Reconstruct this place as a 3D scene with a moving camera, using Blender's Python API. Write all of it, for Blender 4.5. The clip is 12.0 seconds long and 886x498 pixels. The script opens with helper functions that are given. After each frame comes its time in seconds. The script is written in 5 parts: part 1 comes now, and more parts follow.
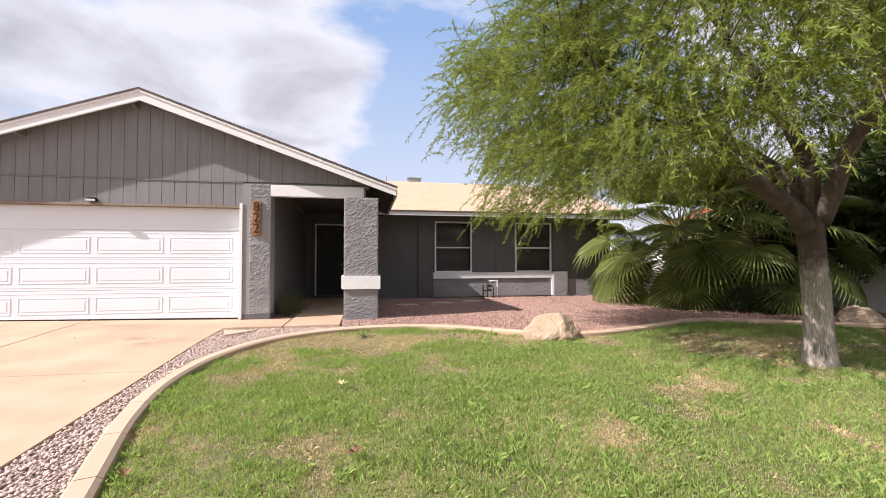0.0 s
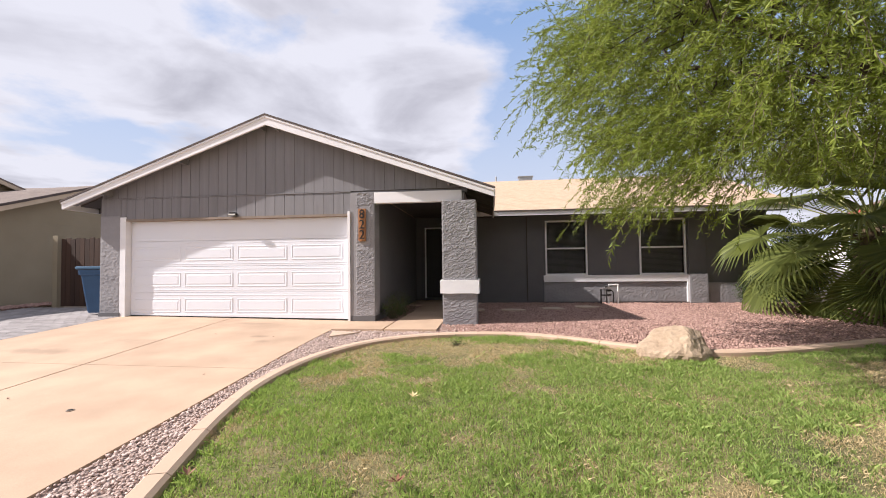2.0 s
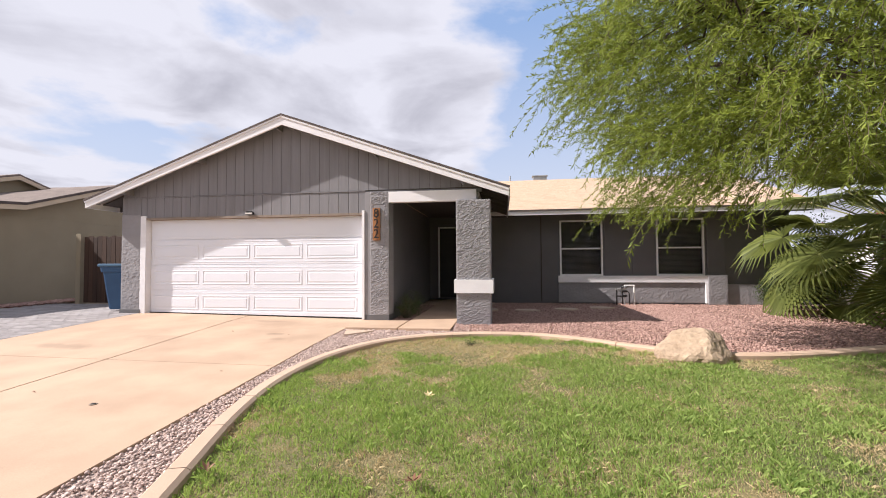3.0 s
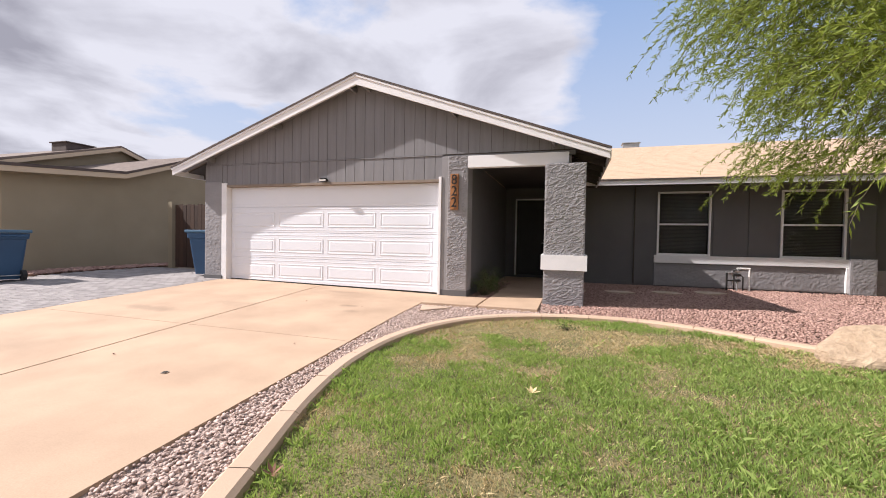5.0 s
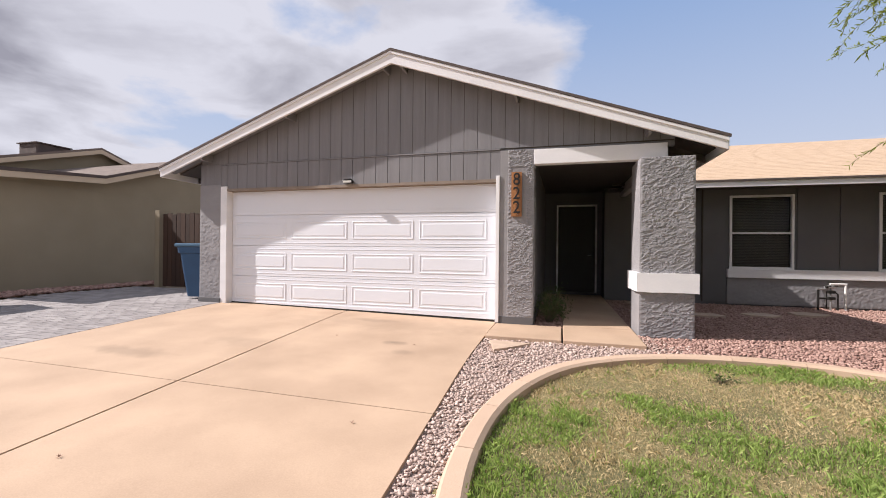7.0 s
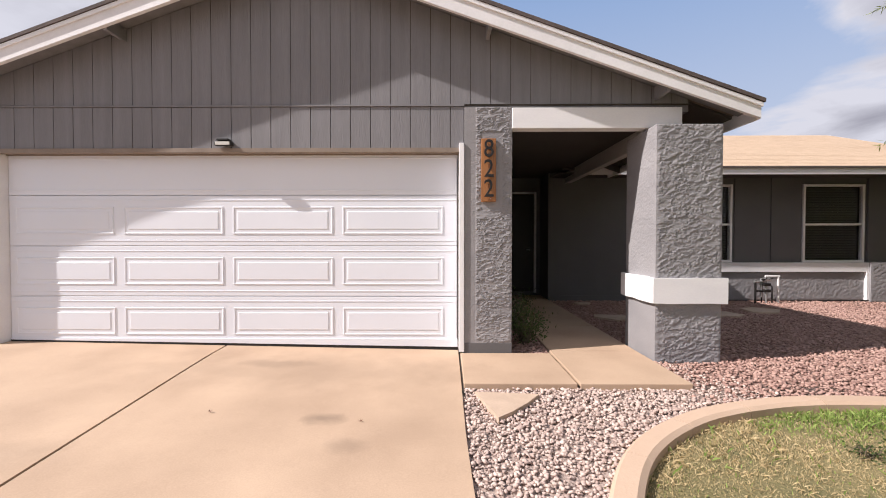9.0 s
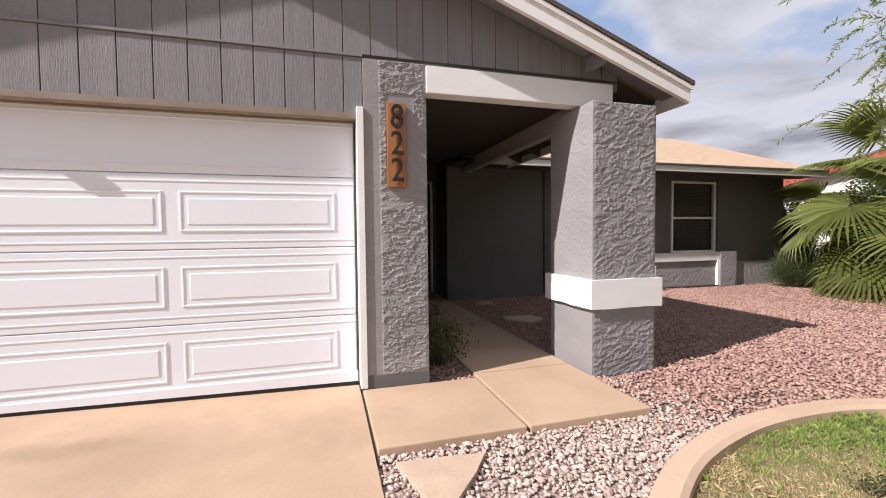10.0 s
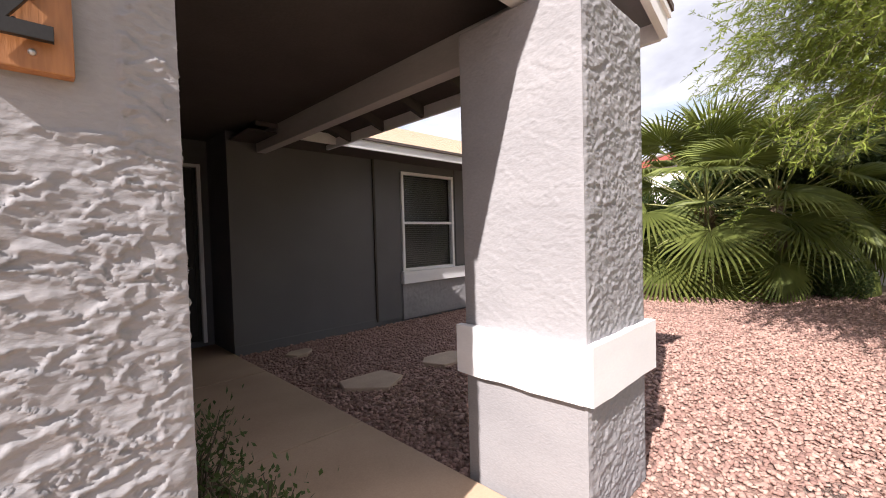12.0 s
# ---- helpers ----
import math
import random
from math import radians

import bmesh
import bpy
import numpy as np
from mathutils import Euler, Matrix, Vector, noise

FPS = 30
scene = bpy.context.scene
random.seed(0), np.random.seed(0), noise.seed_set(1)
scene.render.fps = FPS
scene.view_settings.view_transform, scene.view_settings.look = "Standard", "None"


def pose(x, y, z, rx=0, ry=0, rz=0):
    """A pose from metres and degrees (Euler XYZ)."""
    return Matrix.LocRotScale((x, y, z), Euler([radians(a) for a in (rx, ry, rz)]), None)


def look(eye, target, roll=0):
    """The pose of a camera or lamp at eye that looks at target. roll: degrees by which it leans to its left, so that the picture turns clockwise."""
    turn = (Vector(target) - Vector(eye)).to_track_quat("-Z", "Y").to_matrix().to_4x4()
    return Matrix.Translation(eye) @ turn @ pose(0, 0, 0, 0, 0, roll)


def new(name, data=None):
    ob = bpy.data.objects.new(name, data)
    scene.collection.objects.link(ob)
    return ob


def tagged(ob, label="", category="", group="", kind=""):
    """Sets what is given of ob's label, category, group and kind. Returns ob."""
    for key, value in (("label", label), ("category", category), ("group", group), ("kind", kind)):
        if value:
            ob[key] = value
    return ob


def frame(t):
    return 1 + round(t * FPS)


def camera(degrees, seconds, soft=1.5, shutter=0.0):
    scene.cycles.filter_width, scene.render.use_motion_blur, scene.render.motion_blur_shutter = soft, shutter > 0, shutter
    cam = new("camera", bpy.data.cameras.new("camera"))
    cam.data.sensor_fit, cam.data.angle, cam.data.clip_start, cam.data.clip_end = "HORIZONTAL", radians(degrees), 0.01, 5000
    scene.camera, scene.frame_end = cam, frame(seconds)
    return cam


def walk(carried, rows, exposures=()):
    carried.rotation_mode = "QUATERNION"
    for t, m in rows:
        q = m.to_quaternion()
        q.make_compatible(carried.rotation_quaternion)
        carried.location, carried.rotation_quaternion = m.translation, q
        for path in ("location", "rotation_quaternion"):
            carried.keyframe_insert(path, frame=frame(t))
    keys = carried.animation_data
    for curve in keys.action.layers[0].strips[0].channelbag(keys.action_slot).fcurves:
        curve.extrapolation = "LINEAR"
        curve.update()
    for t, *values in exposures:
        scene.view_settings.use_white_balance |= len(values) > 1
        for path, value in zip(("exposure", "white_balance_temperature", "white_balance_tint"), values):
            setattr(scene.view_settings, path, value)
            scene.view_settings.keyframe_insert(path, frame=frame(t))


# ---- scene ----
cam = camera(93.9, 12.0, soft=1.0)
PATH = [
    (0, (0.139, 0.599, 1.231), (0.506, 2.565, 1.289), -0.1),
    (0.5, (0.394, 0.813, 1.264), (0.476, 2.809, 1.348), -0.7),
    (1, (0.588, 0.933, 1.279), (0.483, 2.927, 1.386), -0.0),
    (1.5, (0.621, 0.941, 1.27), (0.436, 2.931, 1.348), -0.4),
    (2, (0.626, 0.939, 1.274), (0.401, 2.925, 1.341), -0.7),
    (2.5, (0.615, 0.931, 1.276), (0.359, 2.913, 1.347), -0.7),
    (4.5, (0.363, 1.369, 1.197), (-0.09, 3.317, 1.19), 1.3),
    (5, (0.151, 1.625, 1.172), (-0.436, 3.536, 1.126), 1.0),
    (5.5, (-0.219, 1.821, 1.165), (-0.959, 3.678, 1.099), -0.4),
    (6, (-0.592, 2.066, 1.186), (-1.319, 3.929, 1.139), -0.6),
    (6.5, (-0.929, 2.425, 1.219), (-1.557, 4.324, 1.215), -0.0),
    (7, (-1.269, 2.793, 1.223), (-1.814, 4.717, 1.226), 0.6),
    (7.2, (-1.425, 2.893, 1.217), (-1.948, 4.823, 1.215), 0.6),
    (8.8, (-2.288, 4.379, 1.306), (-2.458, 6.372, 1.275), -0.0),
    (9, (-2.321, 4.615, 1.315), (-2.34, 6.615, 1.275), -0.0),
    (9.5, (-2.393, 5.171, 1.344), (-2.108, 7.149, 1.27), -0.1),
    (10, (-2.451, 5.688, 1.356), (-1.899, 7.609, 1.281), -0.6),
    (10.5, (-2.444, 6.284, 1.379), (-1.691, 8.136, 1.336), -1.5),
    (11, (-2.373, 6.852, 1.397), (-1.385, 8.59, 1.351), -2.5),
    (11.5, (-2.146, 7.411, 1.393), (-0.897, 8.973, 1.343), -2.2),
    (12, (-1.884, 7.903, 1.415), (-0.476, 9.322, 1.353), -1.6),
]
walk(cam, [(t, look(eye, target, roll)) for t, eye, target, roll in PATH],
     exposures=[(0, 0.80), (1, 0.72), (2.5, 0.68), (4.5, 0.66), (6.5, 0.51), (9, 0.46), (10, 0.46), (10.5, 0.47), (11, 0.40), (11.5, 0.62), (12, 1.07)])

# ---- light ----
world = bpy.data.worlds.new("sky")
scene.world = world
world.use_nodes = True
SUN_DIR = Vector((1.0, 0.262, -0.87)).normalized()


def sky_nodes():
    nt = world.node_tree
    n, l = nt.nodes, nt.links
    n.clear()
    out = n.new("ShaderNodeOutputWorld")
    bg = n.new("ShaderNodeBackground")
    sky = n.new("ShaderNodeTexSky")
    sky.sky_type = "NISHITA"
    sky.sun_disc = False
    sky.sun_elevation = math.asin(-SUN_DIR.z)
    sky.sun_rotation = math.atan2(-SUN_DIR.x, -SUN_DIR.y)
    sky.dust_density, sky.ozone_density = 1.2, 2.0
    bg.inputs["Strength"].default_value = 0.056
    tc = n.new("ShaderNodeTexCoord")
    sep = n.new("ShaderNodeSeparateXYZ")
    l.new(tc.outputs["Generated"], sep.inputs[0])
    # flat cloud layer: direction divided by height
    mx = n.new("ShaderNodeMath"); mx.operation = "MAXIMUM"; mx.inputs[1].default_value = 0.0
    l.new(sep.outputs["Z"], mx.inputs[0])
    ad = n.new("ShaderNodeMath"); ad.operation = "ADD"; ad.inputs[1].default_value = 0.12
    l.new(mx.outputs[0], ad.inputs[0])
    dx = n.new("ShaderNodeMath"); dx.operation = "DIVIDE"
    dy = n.new("ShaderNodeMath"); dy.operation = "DIVIDE"
    l.new(sep.outputs["X"], dx.inputs[0]); l.new(ad.outputs[0], dx.inputs[1])
    l.new(sep.outputs["Y"], dy.inputs[0]); l.new(ad.outputs[0], dy.inputs[1])
    comb = n.new("ShaderNodeCombineXYZ")
    l.new(dx.outputs[0], comb.inputs["X"]); l.new(dy.outputs[0], comb.inputs["Y"])
    noi = n.new("ShaderNodeTexNoise")
    noi.inputs["Scale"].default_value = CLOUD_SCALE
    noi.inputs["Detail"].default_value = 9.0
    noi.inputs["Roughness"].default_value = 0.55
    noi.inputs["Distortion"].default_value = 0.2
    off = n.new("ShaderNodeMapping")
    off.inputs["Location"].default_value = CLOUD_SHIFT
    l.new(comb.outputs[0], off.inputs["Vector"])
    l.new(off.outputs[0], noi.inputs["Vector"])
    cov = n.new("ShaderNodeValToRGB")
    cov.color_ramp.elements[0].position, cov.color_ramp.elements[0].color = CLOUD_EDGE[0], (0, 0, 0, 1)
    cov.color_ramp.elements[1].position, cov.color_ramp.elements[1].color = CLOUD_EDGE[1], (1, 1, 1, 1)
    # a clearer stretch of sky straight over the long roof
    dotp = n.new("ShaderNodeVectorMath"); dotp.operation = "DOT_PRODUCT"
    dotp.inputs[1].default_value = CLEAR_WAY
    l.new(tc.outputs["Generated"], dotp.inputs[0])
    clear = n.new("ShaderNodeMapRange")
    clear.inputs["From Min"].default_value, clear.inputs["From Max"].default_value = 0.90, 0.992
    clear.inputs["To Min"].default_value, clear.inputs["To Max"].default_value = 0.065, -0.11
    l.new(dotp.outputs["Value"], clear.inputs["Value"])
    dens = n.new("ShaderNodeMath"); dens.operation = "ADD"
    l.new(noi.outputs["Fac"], dens.inputs[0]); l.new(clear.outputs[0], dens.inputs[1])
    l.new(dens.outputs[0], cov.inputs[0])
    # thick cloud is greyer than its edge
    shade = n.new("ShaderNodeValToRGB")
    shade.color_ramp.elements[0].position, shade.color_ramp.elements[0].color = 0.50, (9.3, 9.3, 10.5, 1)
    shade.color_ramp.elements[1].position, shade.color_ramp.elements[1].color = 0.66, (4.5, 4.45, 5.35, 1)
    puff = n.new("ShaderNodeTexNoise")
    puff.inputs["Scale"].default_value = CLOUD_SCALE * 2.1
    puff.inputs["Detail"].default_value = 7.0
    puff.inputs["Roughness"].default_value = 0.5
    puff.inputs["Distortion"].default_value = 0.5
    l.new(off.outputs[0], puff.inputs["Vector"])
    body = n.new("ShaderNodeMix"); body.inputs["Factor"].default_value = 0.5
    l.new(dens.outputs[0], body.inputs["A"]); l.new(puff.outputs["Fac"], body.inputs["B"])
    l.new(body.outputs["Result"], shade.inputs[0])
    # haze close to the horizon
    hz = n.new("ShaderNodeMapRange")
    hz.inputs["From Min"].default_value, hz.inputs["From Max"].default_value = 0.02, 0.5
    hz.inputs["To Min"].default_value, hz.inputs["To Max"].default_value = 0.95, 0.16
    l.new(sep.outputs["Z"], hz.inputs["Value"])
    m0 = n.new("ShaderNodeMix"); m0.data_type = "RGBA"
    l.new(hz.outputs[0], m0.inputs["Factor"])
    tone = n.new("ShaderNodeMix"); tone.data_type = "RGBA"
    tone.inputs["Factor"].default_value = 0.6
    l.new(sky.outputs[0], tone.inputs["A"])
    tone.inputs["B"].default_value = (3.8, 6.6, 12.4, 1)
    l.new(tone.outputs["Result"], m0.inputs["A"])
    m0.inputs["B"].default_value = (8.6, 8.9, 10.2, 1)
    m1 = n.new("ShaderNodeMix"); m1.data_type = "RGBA"
    l.new(cov.outputs["Color"], m1.inputs["Factor"])
    l.new(m0.outputs["Result"], m1.inputs["A"])
    l.new(shade.outputs["Color"], m1.inputs["B"])
    l.new(m1.outputs["Result"], bg.inputs["Color"])
    l.new(bg.outputs[0], out.inputs[0])


CLOUD_SCALE, CLOUD_SHIFT, CLOUD_EDGE = 0.68, (0.35, 0.2, 0.0), (0.45, 0.52)
CLEAR_WAY = tuple(Vector((0.24, 0.86, 0.40)).normalized())
sky_nodes()
sun = new("sun", bpy.data.lights.new("sun", "SUN"))
sun.data.energy, sun.data.angle, sun.data.color = 5.0, radians(0.6), (1.0, 0.925, 0.90)
sun.matrix_world = look(Vector((0, 0, 30)) - SUN_DIR * 10, (0, 0, 30))


# ---- materials ----
def mat(name, c1, c2, scale=3.0, rough=0.8, bump=0.0, bscale=60.0, bdist=0.01, metal=0.0, fine=0.35, rand=0.0, stretch=(1, 1, 1), spec=0.5):
    """Two-tone surface: stains at 'scale' per metre, grain at 'bscale', relief from the grain."""
    m = bpy.data.materials.new(name)
    m.use_nodes = True
    n, l = m.node_tree.nodes, m.node_tree.links
    b = n["Principled BSDF"]
    b.inputs["Roughness"].default_value, b.inputs["Metallic"].default_value = rough, metal
    b.inputs["Specular IOR Level"].default_value = spec
    tc = n.new("ShaderNodeTexCoord")
    mp = n.new("ShaderNodeMapping")
    mp.inputs["Scale"].default_value = stretch
    l.new(tc.outputs["Object"], mp.inputs["Vector"])
    a = n.new("ShaderNodeTexNoise"); a.inputs["Scale"].default_value = scale; a.inputs["Detail"].default_value = 5
    g = n.new("ShaderNodeTexNoise"); g.inputs["Scale"].default_value = bscale; g.inputs["Detail"].default_value = 4
    l.new(mp.outputs[0], a.inputs["Vector"]); l.new(mp.outputs[0], g.inputs["Vector"])
    mixf = n.new("ShaderNodeMix"); mixf.inputs["Factor"].default_value = fine
    l.new(a.outputs["Fac"], mixf.inputs["A"]); l.new(g.outputs["Fac"], mixf.inputs["B"])
    fac = mixf.outputs["Result"]
    if rand:
        oi = n.new("ShaderNodeObjectInfo")
        ge = n.new("ShaderNodeNewGeometry")
        s1 = n.new("ShaderNodeMath"); s1.operation = "ADD"
        l.new(oi.outputs["Random"], s1.inputs[0]); l.new(ge.outputs["Random Per Island"], s1.inputs[1])
        fr = n.new("ShaderNodeMath"); fr.operation = "FRACT"
        l.new(s1.outputs[0], fr.inputs[0])
        mr = n.new("ShaderNodeMix"); mr.inputs["Factor"].default_value = rand
        l.new(fac, mr.inputs["A"]); l.new(fr.outputs[0], mr.inputs["B"])
        fac = mr.outputs["Result"]
    ramp = n.new("ShaderNodeValToRGB")
    e = ramp.color_ramp.elements
    lo, hi = (0.3, 0.7) if not rand else (0.1, 0.9)
    e[0].position, e[0].color = lo, (*c1, 1)
    e[1].position, e[1].color = hi, (*c2, 1)
    l.new(fac, ramp.inputs[0])
    l.new(ramp.outputs[0], b.inputs["Base Color"])
    if bump:
        bp = n.new("ShaderNodeBump")
        bp.inputs["Strength"].default_value, bp.inputs["Distance"].default_value = bump, bdist
        l.new(g.outputs["Fac"], bp.inputs["Height"])
        l.new(bp.outputs[0], b.inputs["Normal"])
    return m


def leaf_mat(name, c1, c2, c3, through_light=0.35, rough=0.5):
    m = mat(name, c1, c2, 2.2, rough, 0, 9, rand=0.55, spec=0.22)
    n, l = m.node_tree.nodes, m.node_tree.links
    b, out = n["Principled BSDF"], n["Material Output"]
    tr = n.new("ShaderNodeBsdfTranslucent")
    tr.inputs[0].default_value = (*c3, 1)
    mx = n.new("ShaderNodeMixShader")
    mx.inputs[0].default_value = through_light
    l.new(b.outputs[0], mx.inputs[1]); l.new(tr.outputs[0], mx.inputs[2]); l.new(mx.outputs[0], out.inputs[0])
    return m


M = {}
M["grey"] = mat("grey_paint", (0.105, 0.102, 0.105), (0.135, 0.131, 0.134), 1.5, 0.75, 0.25, 90, 0.004)
M["stucco"] = mat("grey_stucco", (0.225, 0.217, 0.224), (0.315, 0.304, 0.31), 2.0, 0.8, 0.5, 70, 0.004, stretch=(0.8, 0.8, 1.6), fine=0.35)
M["siding"] = mat("grey_siding", (0.175, 0.17, 0.178), (0.235, 0.228, 0.238), 1.2, 0.7, 0.5, 26, 0.004, stretch=(9, 9, 0.55))
M["white"] = mat("white_paint", (0.74, 0.73, 0.74), (0.84, 0.83, 0.83), 2.0, 0.55, 0.12, 40, 0.003, stretch=(1, 1, 3))
M["door_white"] = mat("white_steel", (0.74, 0.765, 0.82), (0.80, 0.825, 0.88), 0.8, 0.4, 0.08, 260, 0.001)
M["fascia"] = mat("fascia_white", (0.73, 0.715, 0.72), (0.84, 0.825, 0.83), 2.5, 0.6, 0.15, 50, 0.003)
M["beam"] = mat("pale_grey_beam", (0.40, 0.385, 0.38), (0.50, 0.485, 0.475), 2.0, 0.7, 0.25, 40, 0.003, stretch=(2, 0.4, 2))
M["concrete"] = mat("sand_concrete", (0.38, 0.264, 0.18), (0.545, 0.391, 0.273), 1.3, 0.85, 0.25, 110, 0.003, fine=0.3)


def stain_concrete():
    """Oil spots and a darker weathered strip by the garage, in the slab's own colour."""
    m = M["concrete"]
    n, l = m.node_tree.nodes, m.node_tree.links
    b = n["Principled BSDF"]
    src = b.inputs["Base Color"].links[0].from_socket
    tc = n.new("ShaderNodeTexCoord")
    noi = n.new("ShaderNodeTexNoise"); noi.inputs["Scale"].default_value = 5.0; noi.inputs["Detail"].default_value = 4
    l.new(tc.outputs["Object"], noi.inputs["Vector"])
    for x, y, r, sy, amount in ((-3.17, 7.40, 0.15, 0.6, 0.5), (-3.9, 8.5, 0.35, 0.35, 0.25), (-5.75, 6.2, 0.5, 0.3, 0.3), (-2.9, 7.05, 0.13, 0.7, 0.28), (-4.9, 6.9, 0.4, 0.5, 0.18), (-5.6, 4.4, 0.7, 0.5, 0.12), (-3.6, 8.35, 1.5, 0.28, 0.14)):
        mp = n.new("ShaderNodeMapping")
        mp.inputs["Location"].default_value = (-x, -y / sy, 0)
        mp.inputs["Scale"].default_value = (1, 1 / sy, 0)
        l.new(tc.outputs["Object"], mp.inputs["Vector"])
        ln = n.new("ShaderNodeVectorMath"); ln.operation = "LENGTH"
        l.new(mp.outputs[0], ln.inputs[0])
        ad = n.new("ShaderNodeMath"); ad.operation = "MULTIPLY_ADD"
        ad.inputs[1].default_value = r * 1.6
        l.new(noi.outputs["Fac"], ad.inputs[0]); l.new(ln.outputs["Value"], ad.inputs[2])
        mr = n.new("ShaderNodeMapRange")
        mr.inputs["From Min"].default_value, mr.inputs["From Max"].default_value = r * 1.25, r * 2.0
        mr.inputs["To Min"].default_value, mr.inputs["To Max"].default_value = amount, 0.0
        l.new(ad.outputs[0], mr.inputs["Value"])
        mx = n.new("ShaderNodeMix"); mx.data_type = "RGBA"
        l.new(mr.outputs[0], mx.inputs["Factor"]); l.new(src, mx.inputs["A"])
        mx.inputs["B"].default_value = (0.12, 0.085, 0.06, 1)
        src = mx.outputs["Result"]
    l.new(src, b.inputs["Base Color"])


stain_concrete()
M["curb"] = mat("curb_concrete", (0.44, 0.31, 0.22), (0.59, 0.43, 0.315), 3, 0.9, 0.35, 70, 0.005, rand=0.25)
M["joint"] = mat("dark_joint", (0.05, 0.042, 0.035), (0.09, 0.075, 0.06), 8, 0.95)
M["shingle"] = mat("tan_shingle", (0.42, 0.30, 0.20), (0.58, 0.43, 0.30), 6, 0.9, 0.6, 45, 0.01, fine=0.5)
M["shingle_brown"] = mat("brown_shingle", (0.13, 0.10, 0.085), (0.24, 0.19, 0.16), 5, 0.9, 0.6, 40, 0.01, fine=0.55)
M["roof_edge"] = mat("dark_roof_edge", (0.07, 0.055, 0.05), (0.13, 0.10, 0.09), 6, 0.9, 0.4, 60)
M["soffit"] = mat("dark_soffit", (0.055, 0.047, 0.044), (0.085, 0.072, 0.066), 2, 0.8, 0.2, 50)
M["board"] = mat("cedar_board", (0.23, 0.09, 0.03), (0.42, 0.18, 0.06), 3, 0.5, 0.35, 20, 0.003, stretch=(8, 8, 0.8))
M["iron"] = mat("black_iron", (0.018, 0.017, 0.016), (0.035, 0.032, 0.03), 6, 0.5, 0.2, 120, 0.001, 0.5)
M["beige"] = mat("beige_stucco", (0.265, 0.222, 0.15), (0.33, 0.28, 0.195), 1.2, 0.85, 0.35, 90, 0.004)
M["beige_light"] = mat("cream_paint", (0.52, 0.42, 0.30), (0.60, 0.49, 0.36), 1.2, 0.6, 0.1, 90, 0.002)
M["wood_dark"] = mat("stained_gate_wood", (0.022, 0.012, 0.009), (0.085, 0.042, 0.024), 4, 0.75, 0.4, 18, 0.004, stretch=(7, 7, 0.5), rand=0.3)
M["blue"] = mat("blue_plastic", (0.018, 0.06, 0.135), (0.03, 0.09, 0.185), 2, 0.5, 0.1, 90, 0.002)
M["blue_lid"] = mat("faded_blue_lid", (0.045, 0.11, 0.19), (0.075, 0.16, 0.25), 2, 0.5, 0.1, 60, 0.002)
M["rubber"] = mat("black_rubber", (0.015, 0.015, 0.016), (0.03, 0.03, 0.03), 8, 0.7)
M["steel"] = mat("galvanised_steel", (0.38, 0.38, 0.38), (0.55, 0.55, 0.55), 9, 0.45, 0.1, 80, 0.002, 0.8)
M["pipe_white"] = mat("white_pipe", (0.70, 0.69, 0.66), (0.80, 0.79, 0.76), 6, 0.5)
M["bark"] = mat("pale_bark", (0.20, 0.16, 0.13), (0.62, 0.54, 0.475), 3, 0.95, 1.0, 15, 0.04, stretch=(6, 6, 0.8), fine=0.6)


def shade_upper_bark():
    """Sunlit pale bark below; the crown's shade is put into the colour above."""
    n, l = M["bark"].node_tree.nodes, M["bark"].node_tree.links
    b = n["Principled BSDF"]
    src = b.inputs["Base Color"].links[0].from_socket
    tc = n.new("ShaderNodeTexCoord")
    sep = n.new("ShaderNodeSeparateXYZ")
    l.new(tc.outputs["Object"], sep.inputs[0])
    noi = n.new("ShaderNodeTexNoise"); noi.inputs["Scale"].default_value = 6
    l.new(tc.outputs["Object"], noi.inputs["Vector"])
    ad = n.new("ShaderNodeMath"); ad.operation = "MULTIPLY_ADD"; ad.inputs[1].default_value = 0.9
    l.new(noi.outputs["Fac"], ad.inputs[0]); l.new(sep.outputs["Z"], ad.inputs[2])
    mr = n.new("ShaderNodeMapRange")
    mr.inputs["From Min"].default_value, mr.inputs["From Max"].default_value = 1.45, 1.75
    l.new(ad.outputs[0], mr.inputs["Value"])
    # brown painted over the upper trunk as shade from the crown
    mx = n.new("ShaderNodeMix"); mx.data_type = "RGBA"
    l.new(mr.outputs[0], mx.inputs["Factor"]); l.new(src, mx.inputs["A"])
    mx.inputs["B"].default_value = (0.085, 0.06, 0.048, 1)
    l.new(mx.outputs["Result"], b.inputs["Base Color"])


shade_upper_bark()
# brown bark of limbs, with the crown's shade put into its tone
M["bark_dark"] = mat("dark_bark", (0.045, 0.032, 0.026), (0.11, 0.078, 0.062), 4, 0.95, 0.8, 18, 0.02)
M["twig"] = mat("twig_bark", (0.09, 0.07, 0.045), (0.16, 0.13, 0.08), 6, 0.9)
M["leaf"] = leaf_mat("feathery_leaf", (0.035, 0.065, 0.014), (0.29, 0.34, 0.065), (0.40, 0.48, 0.08), 0.36)
M["palm_leaf"] = leaf_mat("palm_leaf", (0.05, 0.068, 0.018), (0.22, 0.25, 0.07), (0.38, 0.42, 0.08), 0.22, 0.5)
M["palm_stem"] = mat("palm_stem", (0.16, 0.19, 0.06), (0.32, 0.30, 0.10), 5, 0.5)
M["palm_trunk"] = mat("palm_trunk", (0.10, 0.07, 0.045), (0.22, 0.16, 0.10), 8, 0.95, 0.8, 30, 0.02)
M["shrub_leaf"] = leaf_mat("shrub_leaf", (0.035, 0.06, 0.02), (0.095, 0.13, 0.045), (0.14, 0.2, 0.05), 0.25)
